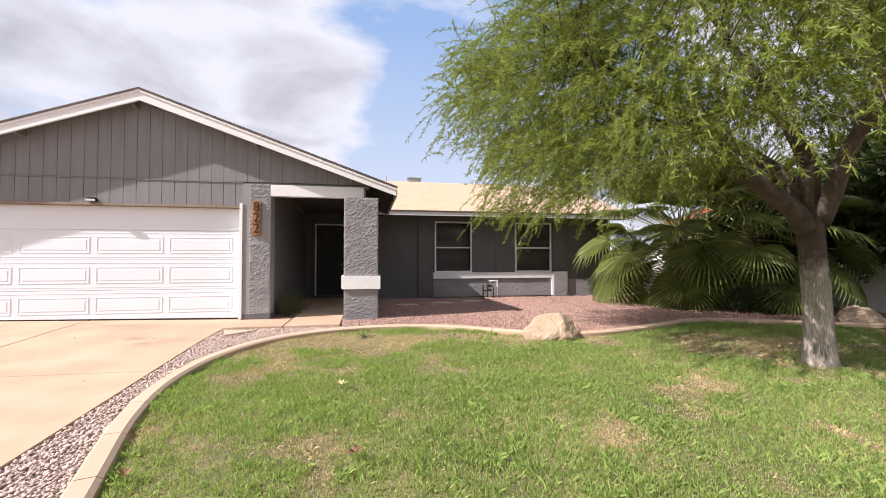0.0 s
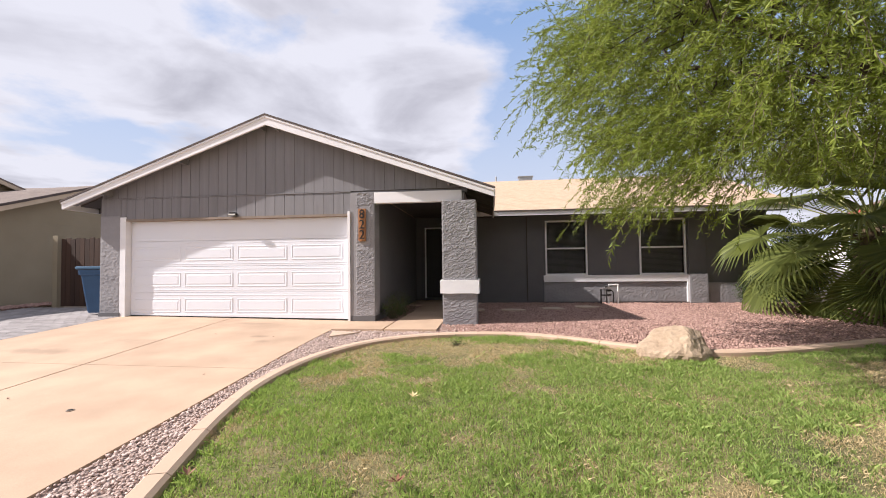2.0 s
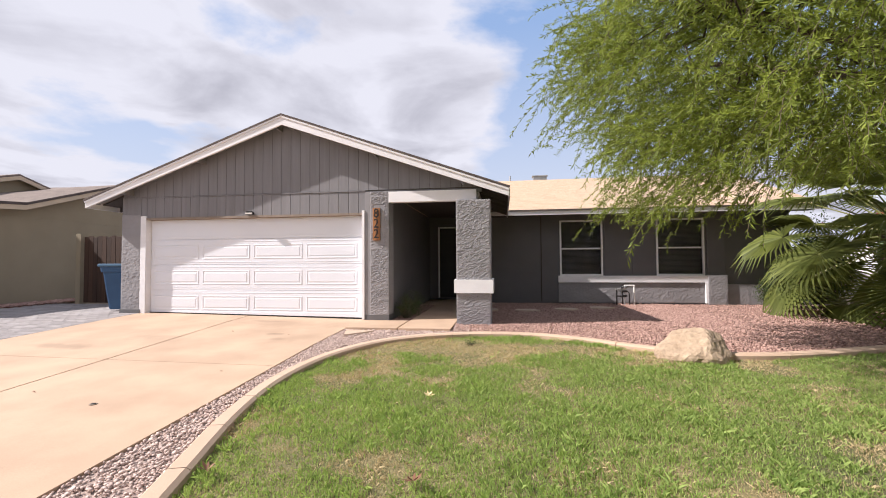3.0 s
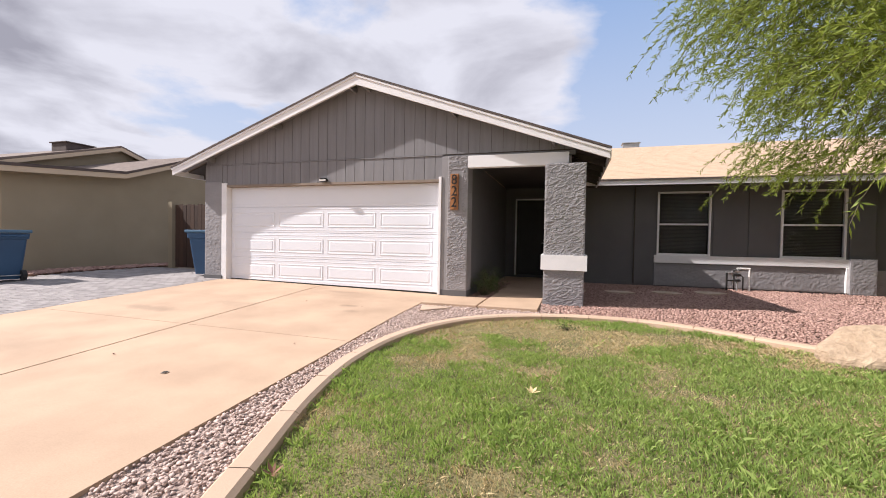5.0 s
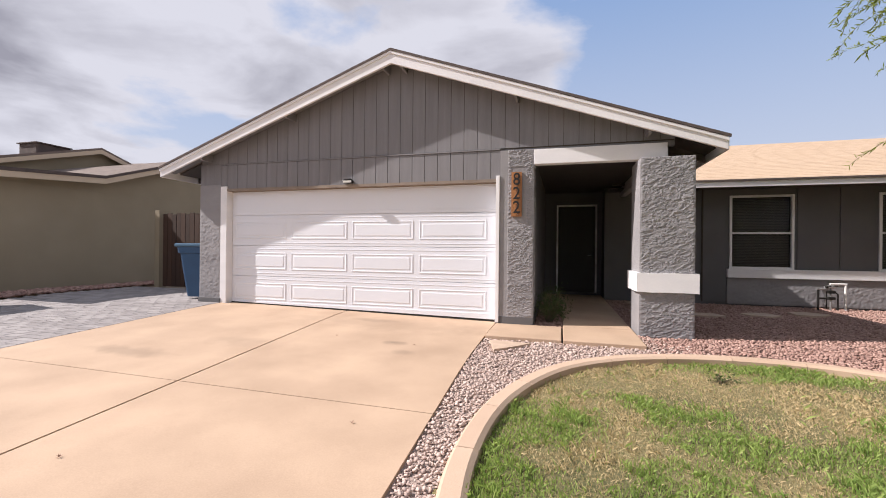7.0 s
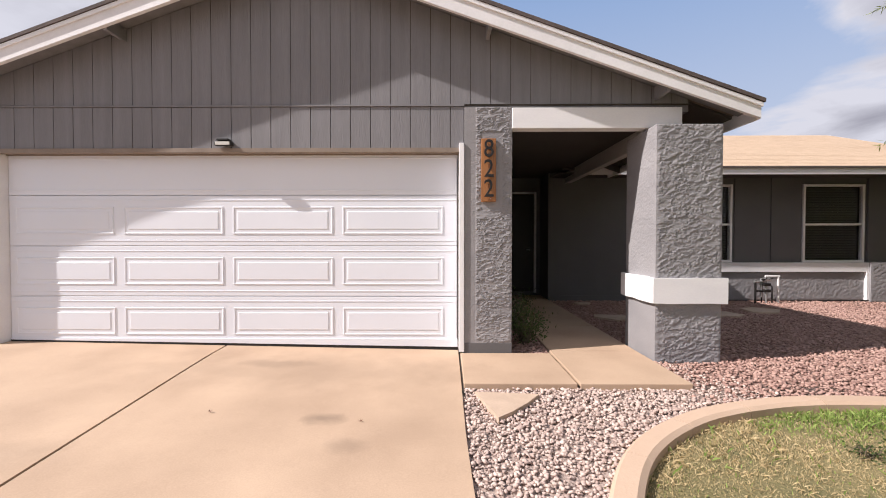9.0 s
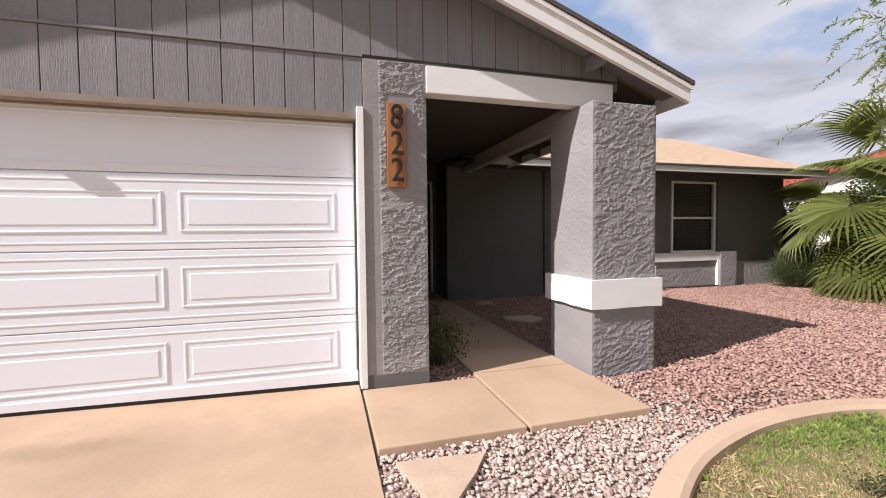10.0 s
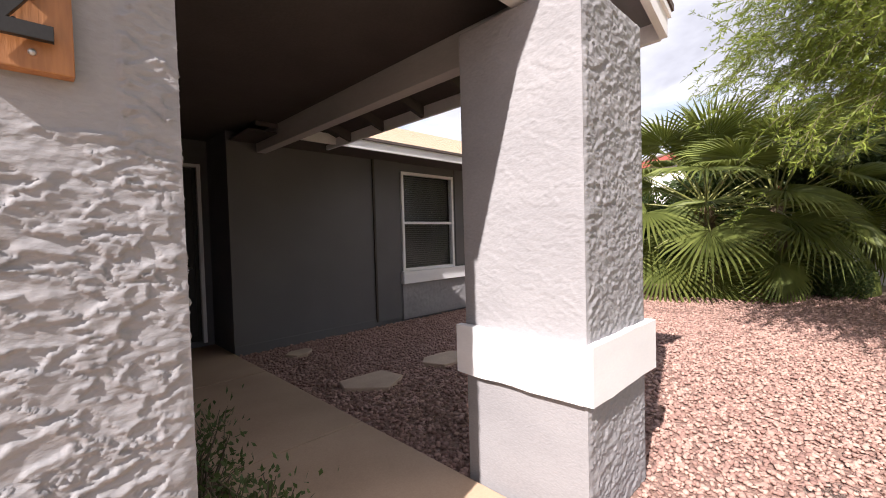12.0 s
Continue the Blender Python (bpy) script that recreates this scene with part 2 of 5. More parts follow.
M["petal"] = leaf_mat("pink_petal", (0.35, 0.10, 0.12), (0.5, 0.2, 0.22), (0.5, 0.2, 0.2), 0.3)
M["far_leaf"] = leaf_mat("far_leaf", (0.03, 0.045, 0.018), (0.07, 0.095, 0.035), (0.1, 0.14, 0.04), 0.2)
M["grass"] = leaf_mat("grass_blade", (0.048, 0.118, 0.022), (0.46, 0.55, 0.18), (0.41, 0.55, 0.12), 0.38, 0.55)
M["straw"] = leaf_mat("dry_blade", (0.44, 0.335, 0.18), (0.73, 0.585, 0.35), (0.5, 0.41, 0.2), 0.25, 0.7)
M["gravel_pale"] = mat("pale_gravel", (0.34, 0.25, 0.215), (0.68, 0.535, 0.465), 4, 0.85, 0.3, 90, 0.004, rand=0.65)
M["gravel_red"] = mat("red_gravel", (0.22, 0.122, 0.1), (0.52, 0.34, 0.28), 4, 0.85, 0.3, 90, 0.004, rand=0.65)
M["bed_pale"] = mat("pale_gravel_bed", (0.24, 0.18, 0.155), (0.50, 0.39, 0.335), 9, 0.95, 0.9, 38, 0.03, fine=0.7)
M["bed_red"] = mat("red_gravel_bed", (0.15, 0.085, 0.068), (0.40, 0.26, 0.21), 9, 0.95, 0.9, 38, 0.03, fine=0.7)
M["flag"] = mat("flagstone", (0.42, 0.31, 0.23), (0.58, 0.44, 0.33), 5, 0.9, 0.3, 60, 0.005)
M["boulder"] = mat("sandstone_boulder", (0.27, 0.19, 0.125), (0.50, 0.385, 0.275), 3, 0.95, 0.8, 22, 0.03)
M["paver"] = mat("grey_paver", (0.22, 0.20, 0.195), (0.37, 0.34, 0.33), 5, 0.9, 0.3, 70, 0.004, rand=0.5)
M["dirt"] = mat("dry_dirt", (0.24, 0.18, 0.12), (0.37, 0.29, 0.21), 0.5, 0.95, 0.5, 30, 0.02)
M["plaster_white"] = mat("white_plaster", (0.68, 0.65, 0.62), (0.78, 0.75, 0.72), 1, 0.85, 0.2, 60, 0.004)
M["red_trim"] = mat("red_trim", (0.33, 0.06, 0.045), (0.43, 0.09, 0.07), 2, 0.6)
M["blind"] = mat("dark_blind", (0.10, 0.096, 0.094), (0.16, 0.153, 0.148), 3, 0.6)
# near-black colour that stands in for the darkness of unlit rooms
M["room"] = mat("painted_room_dark", (0.03, 0.028, 0.027), (0.05, 0.047, 0.045), 1, 0.9)
M["screen"] = mat("dark_screen_mesh", (0.012, 0.011, 0.011), (0.024, 0.022, 0.021), 3, 0.6, 0.2, 300, 0.001)
M["lens"] = mat("lamp_glass", (0.55, 0.54, 0.5), (0.68, 0.67, 0.62), 5, 0.2)
M["dry_leaf"] = mat("dry_leaf", (0.50, 0.38, 0.17), (0.72, 0.58, 0.33), 20, 0.7)
M["brown_leaf"] = mat("brown_leaf", (0.13, 0.055, 0.03), (0.25, 0.11, 0.06), 20, 0.7)
M["weather"] = mat("weatherstrip_tan", (0.20, 0.155, 0.12), (0.30, 0.24, 0.19), 5, 0.7)
M["orange"] = mat("orange_paint", (0.42, 0.12, 0.05), (0.52, 0.18, 0.08), 2, 0.7)


def glass_mat():
    m = bpy.data.materials.new("window_glass")
    m.use_nodes = True
    b = m.node_tree.nodes["Principled BSDF"]
    b.inputs["Base Color"].default_value = (0.8, 0.82, 0.82, 1)
    b.inputs["Roughness"].default_value = 0.03
    b.inputs["Transmission Weight"].default_value = 1.0
    b.inputs["IOR"].default_value = 1.18
    return m


M["glass"] = glass_mat()


def lawn_mat():
    """Soil and thatch under the blades: green with dry patches."""
    m = mat("lawn_thatch", (0.05, 0.065, 0.02), (0.33, 0.26, 0.125), 0.9, 0.95, 0.7, 60, 0.03, fine=0.4)
    return m


M["lawn"] = lawn_mat()


# ---- mesh helpers ----
def link(name, me, material, parent=None, label=""):
    ob = new(name, me)
    if material:
        me.materials.append(material)
    if parent:
        ob.parent = parent
    if label:
        ob["label"] = label
    return ob


def part(name, bm, material, parent=None, label="", smooth=False):
    me = bpy.data.meshes.new(name)
    bmesh.ops.recalc_face_normals(bm, faces=bm.faces)
    bm.to_mesh(me)
    bm.free()
    if smooth:
        me.polygons.foreach_set("use_smooth", [True] * len(me.polygons))
    return link(name, me, material, parent, label)


def thing(name, label, category, group="", kind="", at=(0, 0, 0)):
    return tagged(new(name), label, category, group, kind) if at == (0, 0, 0) else place(tagged(new(name), label, category, group, kind), at)


def place(ob, at):
    ob.location = at
    return ob


def box(bm, x0, x1, y0, y1, z0, z1, bevel=0.0):
    r = bmesh.ops.create_cube(bm, size=1)
    for v in r["verts"]:
        v.co = Vector(((x0 + x1) / 2 + v.co.x * (x1 - x0), (y0 + y1) / 2 + v.co.y * (y1 - y0), (z0 + z1) / 2 + v.co.z * (z1 - z0)))
    if bevel:
        es = list({e for v in r["verts"] for e in v.link_edges})
        bmesh.ops.bevel(bm, geom=es, offset=bevel, segments=2, affect="EDGES", profile=0.6)
    return bm


def boxed(name, x0, x1, y0, y1, z0, z1, material, parent=None, bevel=0.004, label=""):
    return part(name, box(bmesh.new(), x0, x1, y0, y1, z0, z1, bevel), material, parent, label)


def prism(pts, axis, a, b):
    """Outline pts (2D) pushed out along an axis from a to b."""
    bm = bmesh.new()
    def v3(p, t):
        return {"x": (t, p[0], p[1]), "y": (p[0], t, p[1]), "z": (p[0], p[1], t)}[axis]
    lo = [bm.verts.new(v3(p, a)) for p in pts]
    hi = [bm.verts.new(v3(p, b)) for p in pts]
    bm.faces.new(lo); bm.faces.new(hi)
    for i in range(len(pts)):
        j = (i + 1) % len(pts)
        bm.faces.new((lo[i], lo[j], hi[j], hi[i]))
    return bm


def tube(bm, pts, radii, sides=8):
    """A tapered tube through points."""
    rings = []
    for i, p in enumerate(pts):
        p = Vector(p)
        d = (Vector(pts[min(i + 1, len(pts) - 1)]) - Vector(pts[max(i - 1, 0)])).normalized()
        u = d.orthogonal().normalized() if abs(d.z) > 0.95 else d.cross(Vector((0, 0, 1))).normalized()
        w = d.cross(u)
        rings.append([bm.verts.new(p + (u * math.cos(2 * math.pi * k / sides) + w * math.sin(2 * math.pi * k / sides)) * radii[i]) for k in range(sides)])
    for a, b in zip(rings, rings[1:]):
        for k in range(sides):
            bm.faces.new((a[k], a[(k + 1) % sides], b[(k + 1) % sides], b[k]))
    bm.faces.new(rings[0][::-1]); bm.faces.new(rings[-1])
    return bm


def soup(name, verts, faces, material, parent=None, label=""):
    """Mesh from numpy arrays: verts (n,3), faces (m,k)."""
    me = bpy.data.meshes.new(name)
    verts = np.asarray(verts, dtype=np.float32)
    faces = np.asarray(faces, dtype=np.int32)
    k = faces.shape[1]
    me.vertices.add(len(verts)); me.vertices.foreach_set("co", verts.ravel())
    me.loops.add(faces.size); me.loops.foreach_set("vertex_index", faces.ravel())
    me.polygons.add(len(faces)); me.polygons.foreach_set("loop_start", np.arange(0, faces.size, k, dtype=np.int32))
    me.update(calc_edges=True)
    return link(name, me, material, parent, label)


def clamp01(v):
    return np.clip(v, 0.0, 1.0)


def gz(x, y):
    """Height of the ground: it rises gently to the house, and a little more at the drive's far side."""
    x, y = np.asarray(x, float), np.asarray(y, float)
    return 0.03 * (np.clip(y, -8.0, 8.6) - 4.3) + 0.09 * clamp01((-2.2 - x) / 5) * clamp01((y - 4) / 5)


def g(x, y):
    return float(gz(x, y))


def sheet(name, x0, x1, y0, y1, dz, step, material, parent=None, thick=0.0, inside=None, label=""):
    """A grid that lies dz above the ground, with skirt of thickness below where asked."""
    nx, ny = max(1, round((x1 - x0) / step)), max(1, round((y1 - y0) / step))
    bm = bmesh.new()
    X, Y = np.linspace(x0, x1, nx + 1), np.linspace(y0, y1, ny + 1)
    Z = gz(*np.meshgrid(X, Y)) + dz
    vs = [[bm.verts.new((X[i], Y[j], Z[j, i])) for i in range(nx + 1)] for j in range(ny + 1)]
    cx, cy = np.meshgrid((X[:-1] + X[1:]) / 2, (Y[:-1] + Y[1:]) / 2)
    ok = np.ones(cx.shape, bool) if inside is None else inside(cx.ravel(), cy.ravel()).reshape(cx.shape)
    for j in range(ny):
        for i in range(nx):
            if ok[j, i]:
                bm.faces.new((vs[j][i], vs[j][i + 1], vs[j + 1][i + 1], vs[j + 1][i]))
    if thick:
        r = bmesh.ops.extrude_face_region(bm, geom=bm.faces[:])
        for v in [v for row in vs for v in row]:
            v.co.z -= thick
    loose = [v for v in bm.verts if not v.link_faces]
    bmesh.ops.delete(bm, geom=loose, context="VERTS")
    return part(name, bm, material, parent, label)


# ---- curb line between lawn and gravel ----
CURB = [(0.9, -8.6), (0.55, -4.5), (-0.05, -1.4), (-0.66, 0.6), (-1.05, 1.9), (-1.45, 3.2), (-1.74, 4.2), (-1.86, 5.1), (-1.75, 6.05), (-1.35, 6.9), (-0.75, 7.42), (-0.05, 7.68), (0.6, 7.75),
        (1.2, 7.68), (1.82, 7.43), (2.4, 7.05), (3.0, 6.78), (3.6, 6.7), (4.4, 6.86), (5.2, 7.15), (6.2, 7.48), (7.0, 7.35), (8.0, 6.95), (8.8, 6.6), (10.5, 6.3), (14, 6.2)]


def smooth_line(pts, step=0.05):
    out = []
    P = [Vector(p) for p in pts]
    for i in range(len(P) - 1):
        a, b, c, d = P[max(i - 1, 0)], P[i], P[i + 1], P[min(i + 2, len(P) - 1)]
        k = max(2, int((c - b).length / step))
        for s in range(k):
            t = s / k
            out.append(0.5 * (2 * b + (c - a) * t + (2 * a - 5 * b + 4 * c - d) * t * t + (3 * b - a - 3 * c + d) * t ** 3))
    return out + [P[-1]]


LINE = smooth_line(CURB)
LX, LY = np.array([p.x for p in LINE]), np.array([p.y for p in LINE])
LAWN_POLY = np.array([(p.x, p.y) for p in LINE] + [(14, -8.6)])
CURB_W = 0.15


def in_poly(x, y, poly):
    x, y = np.atleast_1d(x), np.atleast_1d(y)
    res = np.zeros(x.shape, bool)
    n = len(poly)
    for i in range(n):
        x0, y0 = poly[i]
        x1, y1 = poly[(i + 1) % n]
        if y0 == y1:
            continue
        c = ((y0 > y) != (y1 > y)) & (x < (x1 - x0) * (y - y0) / (y1 - y0) + x0)
        res ^= c
    return res


def curb_dist(x, y):
    x, y = np.atleast_1d(x), np.atleast_1d(y)
    d = np.full(x.shape, 1e9)
    for i in range(0, len(LX), 2):
        d = np.minimum(d, (x - LX[i]) ** 2 + (y - LY[i]) ** 2)
    return np.sqrt(d)


def drive_edge(y):
    return -2.0 - 0.2 * clamp01((np.asarray(y) - 2.5) / 4.5)


# ---- ground ----
def build_ground():
    bm = bmesh.new()
    xs = [-900, -200, -60, -30, -20] + [-16 + 1.0 * i for i in range(37)] + [30, 60, 200, 900]
    ys = [-900, -200, -60, -20, -8] + [-7 + 1.0 * i for i in range(16)] + [8.6, 9, 10, 12, 14, 20, 30, 60, 200, 900]
    vs = [[bm.verts.new((x, y, g(x, y) - 0.06)) for x in xs] for y in ys]
    for j in range(len(ys) - 1):
        for i in range(len(xs) - 1):
            bm.faces.new((vs[j][i], vs[j][i + 1], vs[j + 1][i + 1], vs[j + 1][i]))
    ob = part("ground", bm, M["dirt"])
    tagged(ob, "dry tan desert soil reaching to the horizon", "ground", kind="structure")
    lawn = sheet("lawn", -2.0, 14, -9, 7.8, -0.02, 0.12, M["lawn"], inside=lambda x, y: in_poly(x, y, LAWN_POLY))
    tagged(lawn, "thin green lawn with dry straw-coloured patches", "lawn", kind="structure")
    pale = sheet("gravel_strip", -2.25, 1.0, -8, 8.1, -0.025, 0.1, M["bed_pale"], inside=lambda x, y: ~in_poly(x, y, LAWN_POLY) & (x > drive_edge(y) - 0.1))
    tagged(pale, "pale crushed gravel between drive and curb", "gravel", kind="structure")
    red = sheet("gravel_bed", -1.7, 9.5, 6.2, 13.0, -0.025, 0.1, M["bed_red"], inside=lambda x, y: ~in_poly(x, y, LAWN_POLY) & ((x > -0.35) | (y > 8.95)) & ~((y < 8.0) & (x < 0)))
    tagged(red, "red and pink crushed rock bed beside the house", "gravel", kind="structure")


build_ground()


def build_drive():
    d = thing("driveway", "sandy beige concrete driveway with dark joints and stains", "driveway", kind="structure")
    jx = lambda y: -4.39 - 0.073 * (y - 4.46)
    def slab(xa, xb, y0, y1):
        bm = bmesh.new()
        n, m = max(2, int((y1 - y0) / 0.5)), 6
        top = []
        for j in range(n + 1):
            y = y0 + (y1 - y0) * j / n
            a, b = float(xa(y)), float(xb(y))
            top.append([bm.verts.new((a + (b - a) * i / m, y, g(a + (b - a) * i / m, y))) for i in range(m + 1)])
        for j in range(n):
            for i in range(m):
                bm.faces.new((top[j][i], top[j][i + 1], top[j + 1][i + 1], top[j + 1][i]))
        r = bmesh.ops.extrude_face_region(bm, geom=bm.faces[:])
        low = [v for row in top for v in row]
        for v in low:
            v.co.z -= 0.12
        part("slab", bm, M["concrete"], d)
    gap = 0.011
    left, right = (lambda y: -7.2), (lambda y: drive_edge(y))
    for y0, y1 in ((-8, -2.4), (-2.39, 1.6), (1.61, 5.64), (5.65, 9.3)):
        slab(left, lambda y: jx(y) - gap, y0, y1)
        slab(lambda y: jx(y) + gap, right, y0, y1)
    # dark filler in the joints
    def filler(name, pts, parent):
        bm = bmesh.new()
        rows = [[bm.verts.new((x + o, y, g(x, y) - 0.012)) for o in (-0.03, 0.03)] for x, y in pts]
        for r0, r1 in zip(rows, rows[1:]):
            bm.faces.new((r0[0], r0[1], r1[1], r1[0]))
        part(name, bm, M["joint"], parent)
    filler("joint_filler", [(float(jx(y)), y) for y in np.linspace(-8, 9.3, 24)], d)
    filler("joint_filler", [(float(drive_edge(y)) + 0.0, y) for y in np.linspace(7.9, 9.0, 4)], d)
    # entry slabs and walk
    w = thing("entry_walk", "smooth beige concrete walk leading to the porch", "walkway", kind="structure")
    def flat(x0, x1, y0, y1):
        z = g((x0 + x1) / 2, y1)
        bm = box(bmesh.new(), x0, x1, y0, y1, z - 0.12, z + 0.012, 0.008)
        part("slab", bm, M["concrete"], w)
    flat(-2.18, -1.246, 8.0, 8.93)
    flat(-1.222, -0.30, 8.0, 9.02)
    flat(-1.22, -0.30, 9.03, 10.35)
    flat(-1.22, -0.30, 10.36, 12.0)
    flat(-1.62, -0.30, 12.01, 13.6)
    filler("joint_filler", [(-1.23, 7.99), (-1.23, 8.95)], w)


build_drive()


def build_curb():
    c = thing("curb", "cast concrete curb edging the lawn, sandy beige", "curb", kind="structure")
    acc, start = 0.0, 0
    for i in range(1, len(LINE)):
        acc += (LINE[i] - LINE[i - 1]).length
        if acc > 0.62 or i == len(LINE) - 1:
            pts = LINE[start:i + 1]
            bm = bmesh.new()
            rings = []
            for k, p in enumerate(pts):
                a, b = pts[max(k - 1, 0)], pts[min(k + 1, len(pts) - 1)]
                d = (b - a).normalized()
                if k == 0:
                    p = p + d * 0.004
                if k == len(pts) - 1:
                    p = p - d * 0.004
                nrm = Vector((d.y, -d.x))
                z = g(p.x, p.y)
                prof = [(0.0, -0.05), (0.0, 0.034), (0.02, 0.05), (CURB_W - 0.03, 0.05), (CURB_W, 0.03), (CURB_W, -0.05)]
                rings.append([bm.verts.new((p.x + nrm.x * o, p.y + nrm.y * o, z + h)) for o, h in prof])
            for r0, r1 in zip(rings, rings[1:]):
                for q in range(len(r0) - 1):
                    bm.faces.new((r0[q], r0[q + 1], r1[q + 1], r1[q]))
            bm.faces.new(rings[0]); bm.faces.new(rings[-1])
            part("curb_stone", bm, M["curb"], c)
            start, acc = i, 0.0


build_curb()


# ---- the house ----
house = thing("house", "single-storey grey house with white trim and a low gable", "house")
APEX_X, APEX_Z, EAVE_L, EAVE_R, EAVE_Z = -3.80, 4.245, -8.33, 0.715, 2.64
RAKE_Y, WALL_Y, DOOR_Y, PIL_Y = 8.69, 8.98, 9.09, 8.94
SLOPE = (APEX_Z - EAVE_Z) / (EAVE_R - APEX_X)


def rake_z(x):
    return APEX_Z - SLOPE * abs(x - APEX_X)


def relief(p, seed):
    """Skip-trowelled stucco: thin overlapping plates that rise slowly and break off at a ragged edge."""
    h = p.x + p.y
    q = Vector((h * 6.0 + seed, seed * 0.7, p.z * 13.5))
    w = noise.noise(q * 1.9 + Vector((7, 3, 1))) * 0.55 + noise.noise(q * 4.7) * 0.22
    def plate(v, sharp):
        f = v - math.floor(v)
        return f ** sharp
    a = plate(1.9 * noise.noise(q + Vector((w, 0, w * 1.3))) + 0.35 * w, 1.7)
    b = plate(1.7 * noise.noise(q * 1.9 + Vector((5 + w, 5, 5 - w))) + 0.4, 2.2)
    cover = 0.5 + 0.5 * noise.noise(q * 0.55 + Vector((1, 8, 3)))
    comb = noise.noise(Vector((h * 5, seed, p.z * 120)))
    grit = noise.noise(Vector((h * 60, seed, p.z * 75)))
    return 0.0078 * a * (0.5 + 0.8 * cover) + 0.0054 * b * (1.15 - 0.6 * cover) + 0.0008 * comb + 0.0012 * grit


def stucco_box(name, x0, x1, y0, y1, z0, z1, parent, sides="fl", res=0.014, label="", flat=()):
    """A pier whose named faces (f front, l left, r right) carry real trowelled relief."""
    bm = bmesh.new()
    def face(o, u, v, nrm, lu, lv, rough, amount=1.0):
        nu, nv = (max(2, int(lu / res)), max(2, int(lv / res))) if rough else (1, 1)
        grid = []
        for j in range(nv + 1):
            row = []
            for i in range(nu + 1):
                p = o + u * (lu * i / nu) + v * (lv * j / nv)
                if rough and 0 < i < nu and 0 < j < nv:
                    k = 0.12 if any(a <= p.x <= b and c <= p.z <= d for a, b, c, d in flat) else 1.0
                    p = p + nrm * amount * k * relief(p, x0 * 3) * min(1.0, min(lu * i / nu, lu - lu * i / nu) / 0.025)
                row.append(bm.verts.new(p))
            grid.append(row)
        for j in range(nv):
            for i in range(nu):
                f = bm.faces.new((grid[j][i], grid[j][i + 1], grid[j + 1][i + 1], grid[j + 1][i]))
                f.smooth = rough
    X, Y, Z = Vector((1, 0, 0)), Vector((0, 1, 0)), Vector((0, 0, 1))
    face(Vector((x0, y0, z0)), X, Z, -Y, x1 - x0, z1 - z0, "f" in sides)
    face(Vector((x0, y1, z0)), -Y, Z, -X, y1 - y0, z1 - z0, "l" in sides, 0.42)
    face(Vector((x1, y0, z0)), Y, Z, X, y1 - y0, z1 - z0, "r" in sides)
    face(Vector((x1, y1, z0)), -X, Z, Y, x1 - x0, z1 - z0, False)
    face(Vector((x0, y0, z1)), X, Y, Z, x1 - x0, y1 - y0, False)
    face(Vector((x0, y1, z0)), X, -Y, -Z, x1 - x0, y1 - y0, False)
    me = bpy.data.meshes.new(name)
    bm.to_mesh(me)
    bm.free()
    return link(name, me, M["stucco"], parent, label)


